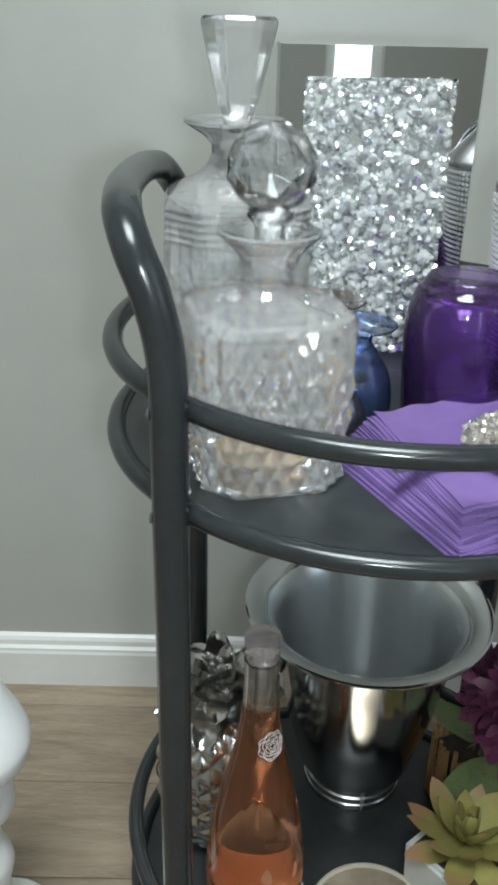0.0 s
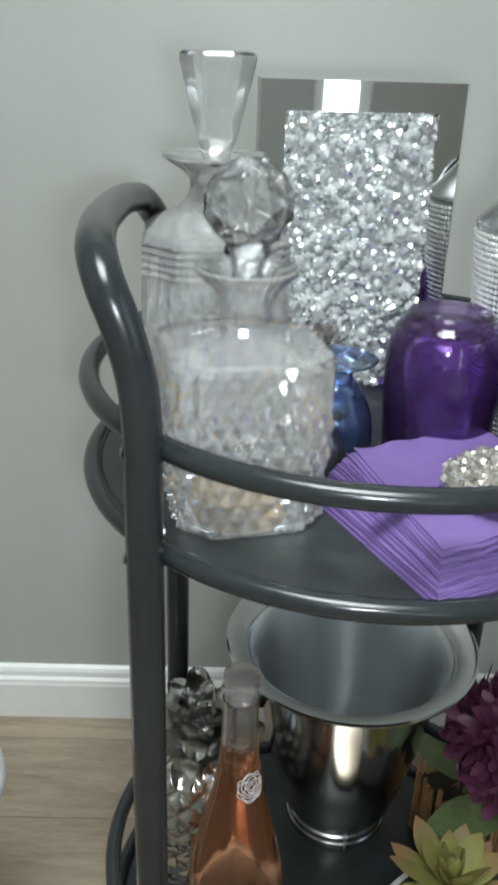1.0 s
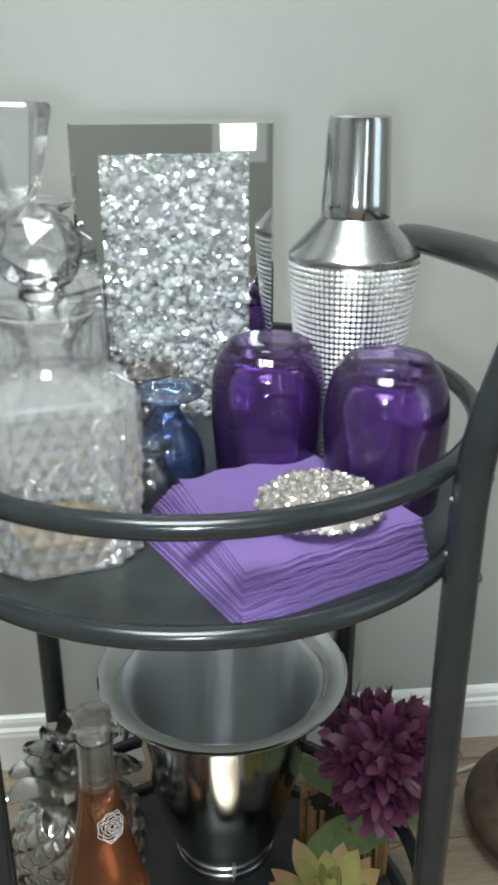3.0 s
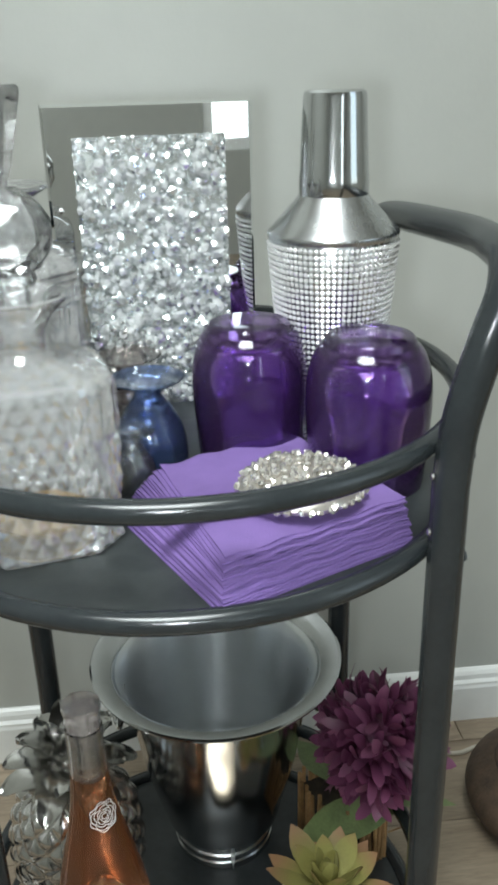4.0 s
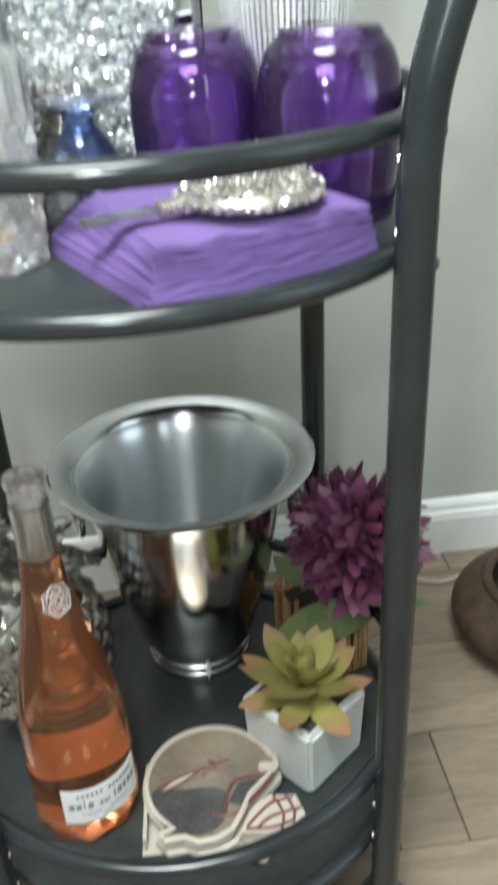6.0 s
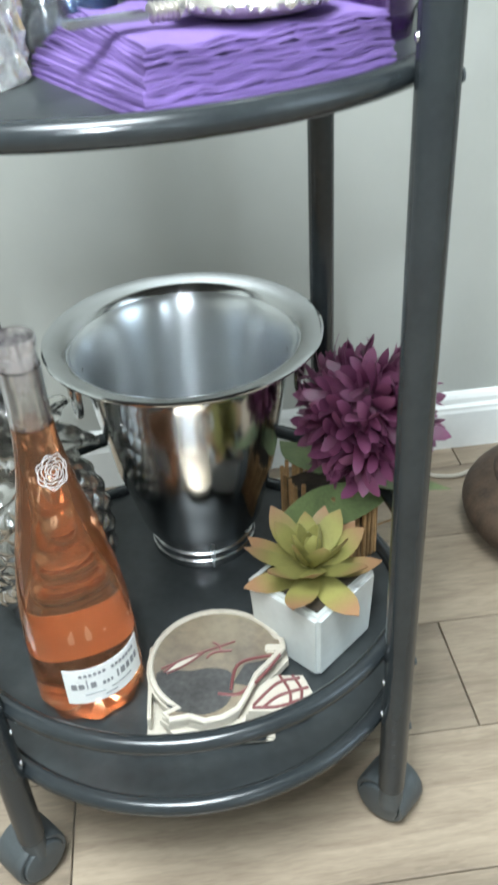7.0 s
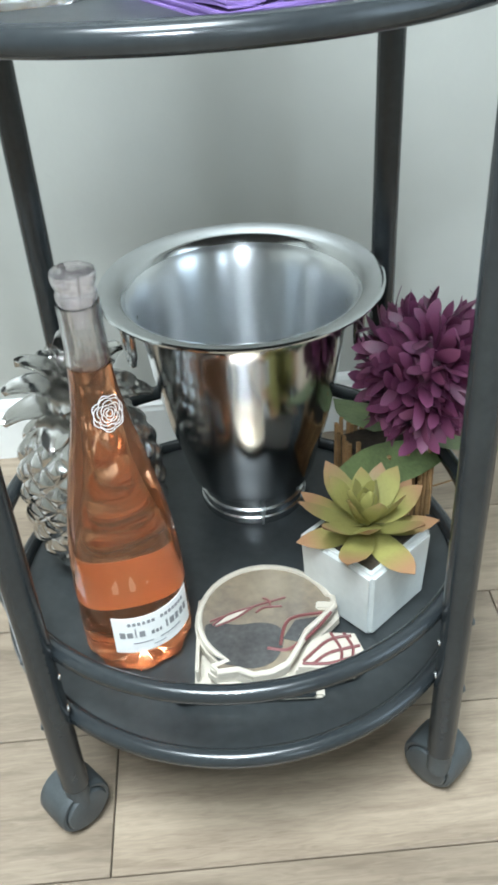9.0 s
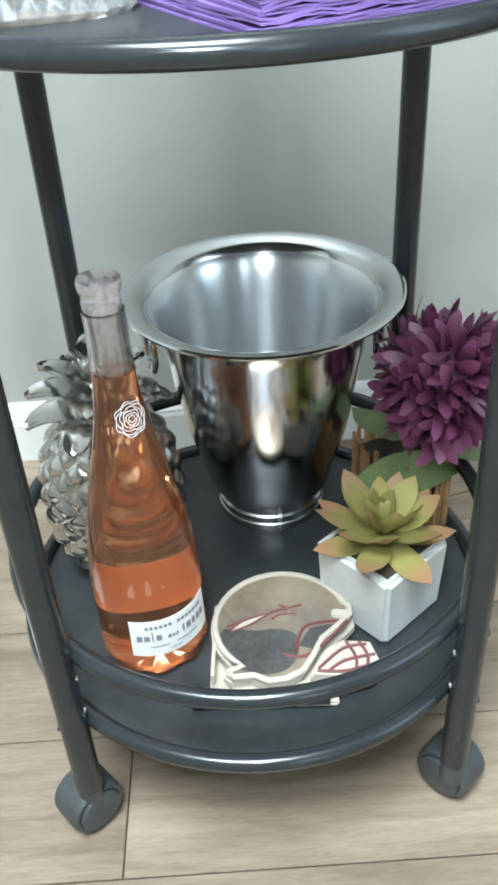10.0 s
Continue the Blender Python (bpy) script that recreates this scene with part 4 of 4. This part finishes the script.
# ---- magenta flower in a twig pot ----
def flower():
    f = thing("artificial_flower", pose(0.1235, 0.062, LOW_Z, 0, 0, 20), "magenta artificial dahlia in a small square twig pot", "artificial flower")
    rnd = random.Random(8)
    half, Hh = 0.029, 0.072
    part("liner", box(2 * half - 0.006, 2 * half - 0.006, Hh - 0.008, (0, 0, (Hh - 0.008) / 2)), SOIL, f)
    stick = lathe([(0.0017, 0.0), (0.0019, 0.02), (0.0017, 0.05), (0.0018, Hh)], 7)
    sm = bpy.data.meshes.new("twig")
    stick.to_mesh(sm)
    stick.free()
    shade(sm)
    sm.materials.append(TWIG)
    per = 15
    for side in range(4):
        for i in range(per):
            u = -half + 2 * half * (i + 0.5) / per
            m = pose(0, 0, 0, 0, 0, 90 * side) @ pose(u, -half + rnd.uniform(-0.0008, 0.0008), 0, rnd.uniform(-2, 2), rnd.uniform(-2, 2), rnd.uniform(0, 360)) @ Matrix.Diagonal((1, 1, rnd.uniform(0.9, 1.1), 1))
            part("twig", sm, TWIG, f, at=m)
    part("twig", tube([(half, -half - 0.001, 0.03), (half + 0.02, -half - 0.004, 0.032)], 0.0008, 6), TWIG, f)
    C = Vector((0.0110, -0.034, 0.1475))
    part("stem", tube(spline([(0, 0, 0.05), (0.004, -0.01, 0.09), (0.006, -0.03, 0.12)], 6), 0.0026, 8), LEAF, f)
    core = bmesh.new()
    bmesh.ops.create_icosphere(core, subdivisions=2, radius=0.029, matrix=Matrix.Translation(C))
    part("flower_core", core, PETAL, f)
    kinds = [pointed_leaf("petal", L, W, 0.0012, cup, PETAL, 9, 10.0, 0.62) for L, W, cup in ((0.027, 0.0050, 0.010), (0.025, 0.0044, -0.008), (0.027, 0.0054, 0.013), (0.024, 0.0042, 0.004))]
    N = 420
    for i in range(N):
        zz = 1 - 2 * (i + 0.5) / N
        if zz < -0.9:
            continue
        a = i * 2.39996
        d = Vector((math.sqrt(1 - zz * zz) * math.cos(a), math.sqrt(1 - zz * zz) * math.sin(a), zz))
        q = d.to_track_quat("X", "Z").to_matrix().to_4x4()
        k = rnd.uniform(0.9, 1.12)
        m = Matrix.Translation(C + d * (0.0270 + 0.004 * math.sin(3 * math.atan2(d.y, d.x) + 2) + rnd.uniform(-0.004, 0.010))) @ q @ pose(0, 0, 0, rnd.uniform(-180, 180), rnd.uniform(-40, 40), rnd.uniform(-40, 40)) @ Matrix.Scale(k, 4)
        part("petal", kinds[i % 4], PETAL, f, at=m)
    big = pointed_leaf("leaf", 0.075, 0.021, 0.0014, -0.006, LEAF, 8)
    part("leaf", pointed_leaf("leaf", 0.105, 0.019, 0.0014, 0.010, LEAF, 8, 4.0, 0.75), LEAF, f, at=pose(0.030, -0.030, 0.066, -28, -8, 186))
    part("leaf", big, LEAF, f, at=pose(0.014, -0.020, 0.078, -15, 0, -35))
    part("leaf", big, LEAF, f, at=pose(0.0, 0.0, 0.078, 5, 4, 95))


flower()


# ---- helmet coasters ----
def coasters():
    c = thing("coaster_set", pose(0.0035, -0.084, LOW_Z, 0, 0, -3), "stack of cream helmet-shaped coasters on a square holder", "coasters")
    part("holder", box(0.088, 0.092, 0.004, (0.003, 0.0, 0.002), 0.0015), CREAM, c)
    part("holder_base", box(0.094, 0.012, 0.003, (-0.006, -0.042, 0.0062), 0.001), BLACK, c)
    part("holder_edge", box(0.0025, 0.066, 0.013, (-0.0385, 0.002, 0.0105), 0.001), CREAM, c)

    def outline(grow=0.0):
        pts = []
        for i in range(22):
            a = radians(20 + (235 - 20) * i / 21)
            pts.append((0.010 + (0.0495 + grow) * math.cos(a), 0.0125 + (0.0495 + grow) * math.sin(a)))
        g = grow
        pts += [(-0.0290 - g, -0.0325 - g), (-0.0235, -0.0375 - g), (-0.010, -0.036 - g), (0.000, -0.041 - g), (0.012, -0.0395 - g), (0.024 + g * 0.5, -0.033 - g), (0.031 + g, -0.021), (0.039 + g, -0.004), (0.053 + g, 0.010), (0.0605 + g, 0.0185), (0.0600 + g, 0.0265)]
        return pts

    def plate(pts, z0, z1, bevel=0.0012):
        bm = bmesh.new()
        lo = [bm.verts.new((x, y, z0)) for x, y in pts]
        hi = [bm.verts.new((x, y, z1)) for x, y in pts]
        n = len(pts)
        for i in range(n):
            bm.faces.new((lo[i], lo[(i + 1) % n], hi[(i + 1) % n], hi[i]))
        bm.faces.new(hi), bm.faces.new(lo[::-1])
        bmesh.ops.recalc_face_normals(bm, faces=bm.faces[:])
        return bm

    mask = [(0.030, -0.034), (0.048, -0.036), (0.066, -0.0315), (0.0755, -0.0235), (0.0705, -0.0075), (0.0520, -0.0055), (0.040, -0.0125)]
    for k, (z, dx, dy) in enumerate(((0.0044, 0.002, -0.002), (0.0104, -0.002, 0.001), (0.0164, 0.0, 0.0))):
        pz = pose(dx, dy, z)
        if k < 2:
            part("coaster", moved(join(plate(outline(), 0, 0.0054), plate(mask, 0.0, 0.0050)), pz), CREAM, c, "cream helmet-shaped coaster")
            continue
        top = part("coaster", moved(plate(outline(), 0, 0.0040), pz), CREAM, c, "helmet-shaped coaster with a foil face and cream rim")
        part("face", moved(plate(outline(-0.0035), 0.0040, 0.0046), pz), FACE, top, "bronze and grey foil face")
        part("rim", moved(tube([(x, y, 0.0045) for x, y in outline(-0.0014)], 0.0022, 8, True), pz), CREAM, top)
        part("face_guard", moved(plate(mask, 0.0, 0.0036), pz), CREAM, top)
        for q in (((0.034, -0.030), (0.052, -0.013), (0.068, -0.010)), ((0.040, -0.033), (0.052, -0.024), (0.073, -0.019)), ((0.058, -0.0345), (0.060, -0.022), (0.054, -0.0065)), ((0.0665, -0.030), (0.068, -0.02), (0.063, -0.0075)), ((0.033, -0.032), (0.05, -0.033), (0.066, -0.029))):
            part("guard_bar", moved(tube(spline([(x, y, 0.0045) for x, y in q], 5), 0.0011, 6), pz), MAROON, top)
        # cheek opening, strap and ear hole
        part("opening", moved(plate([(0.021, -0.010), (0.030, 0.006), (0.048, 0.009), (0.040, -0.003), (0.033, -0.014)], 0.0046, 0.0050), pz), SLATE, top)
        for q in (((0.019, -0.016), (0.026, 0.007), (0.050, 0.012)), ((0.010, -0.018), (0.024, -0.020), (0.036, -0.010)), ((0.036, -0.012), (0.047, 0.000), (0.056, 0.012))):
            part("strap", moved(tube(spline([(x, y, 0.0050) for x, y in q], 6), 0.0012, 6), pz), MAROON, top)
        low = [(-0.0335, 0.004), (-0.024, 0.0065), (-0.010, 0.0045), (0.006, 0.0055), (0.018, 0.0015), (0.0215, -0.008), (0.0195, -0.020), (0.013, -0.030), (0.000, -0.0345), (-0.012, -0.0315), (-0.022, -0.028), (-0.029, -0.017)]
        part("cheek_panel", moved(plate([(p.x, p.y) for p in spline([(x, y, 0) for x, y in low], 4, True)], 0.0046, 0.0049), pz), SLATE, top, "dark grey lower panel")
        # plain slanting emblem: a shaft, a point and two drooping plumes
        for q in (((-0.030, 0.0085), (-0.006, 0.0185), (0.0245, 0.0285)), ((-0.026, 0.0035), (-0.012, 0.0105), (0.001, 0.0205)), ((-0.028, 0.0050), (-0.016, 0.0150), (0.001, 0.0205)), ((0.008, 0.0290), (0.0125, 0.0255), (0.0135, 0.0190)), ((0.003, 0.0150), (0.0085, 0.0195), (0.0215, 0.0200))):
            part("emblem", moved(tube(spline([(x, y, 0.0050) for x, y in q], 6), 0.0008, 6), pz), MAROON, top)
        part("plume", moved(plate([(-0.0265, 0.0048), (-0.017, 0.0138), (-0.002, 0.0192), (-0.012, 0.0112)], 0.0046, 0.0050), pz), CREAM, top)
        part("cushion", moved(box(0.013, 0.008, 0.004, (0.050, 0.024, 0.004), 0.0012), pz @ pose(0, 0, 0, 0, 0, -6)), CREAM, top)


coasters()


# ---- things beside the cart ----
def turned_stand():
    s = thing("turned_stand", pose(-0.311, 0.0, FLOOR_Z), "white glossy turned wooden stand", "stand")
    prof = smooth_profile([(0.052, 0.0), (0.054, 0.012), (0.040, 0.022), (0.020, 0.045), (0.016, 0.07), (0.022, 0.098), (0.0225, 0.112), (0.016, 0.135), (0.015, 0.15), (0.0285, 0.172), (0.029, 0.19), (0.017, 0.205), (0.0185, 0.217), (0.042, 0.226), (0.049, 0.242), (0.047, 0.258), (0.034, 0.290), (0.022, 0.32), (0.014, 0.36)], 6)
    part("column", lathe([(0.0, 0.0)] + prof + [(0.0, 0.362)], 48), WHITE_PAINT, s)


def basket():
    b = thing("wicker_pot", pose(0.395, 0.175, FLOOR_Z), "dark brown round wicker pot on the floor", "basket")
    H, n = 0.074, 72
    rings = []
    rows = 40
    for i in range(rows + 1):
        f = i / rows
        r = 0.055 + 0.048 * math.sin(math.pi * (0.08 + 0.84 * f)) ** 0.8
        rings.append([((r + 0.0016 * math.sin(36 * a + math.pi * (i // 2))) * math.cos(a), (r + 0.0016 * math.sin(36 * a + math.pi * (i // 2))) * math.sin(a), H * f + 0.0008 * math.sin(i * math.pi)) for a in (2 * math.pi * j / n for j in range(n))])
    part("body", skin(rings, cap1=False), BASKET, b)
    part("lip", hoop(0.068, 0.006, H, 60, 10), BASKET, b)


turned_stand()
basket()
tagged(part("power_cable", tube(spline([(0.08, 0.312, 0.020), (0.16, 0.308, 0.020), (0.25, 0.302, 0.020), (0.31, 0.280, 0.020), (0.37, 0.292, 0.020), (0.6, 0.308, 0.020)], 8), 0.0026, 8), CABLE), "thin beige cable lying along the baseboard", "cable")

# ---- floor planks ----
FLOOR = bpy.data.objects["floor"]
PW, PL = 0.12, 0.92
plank_mesh = {}


def plank(length):
    key = round(length, 3)
    if key not in plank_mesh:
        bm = box(length - 0.0012, PW - 0.0010, 0.006, (0, 0, -0.003))
        bmesh.ops.bevel(bm, geom=[e for e in bm.edges if all(v.co.z > -0.001 for v in e.verts)], offset=0.0006, segments=1, affect="EDGES")
        me = bpy.data.meshes.new("plank")
        bm.to_mesh(me)
        bm.free()
        me.materials.append(PLANK)
        plank_mesh[key] = me
    return plank_mesh[key]


y0 = -0.176 + PW / 2
for row in range(-26, 5):
    y = y0 + row * PW
    if y - PW / 2 < ROOM_S or y - PW / 2 > ROOM_N:
        continue
    x = -0.111 + ((row * 0.37) % 1) * PL if row else -0.111
    while x > ROOM_W:
        x -= PL
    while x < ROOM_E:
        a, b = max(x, ROOM_W), min(x + PL, ROOM_E)
        if b - a > 0.02:
            part("plank", plank(b - a), PLANK, FLOOR, at=pose((a + b) / 2, y, FLOOR_Z))
        x += PL
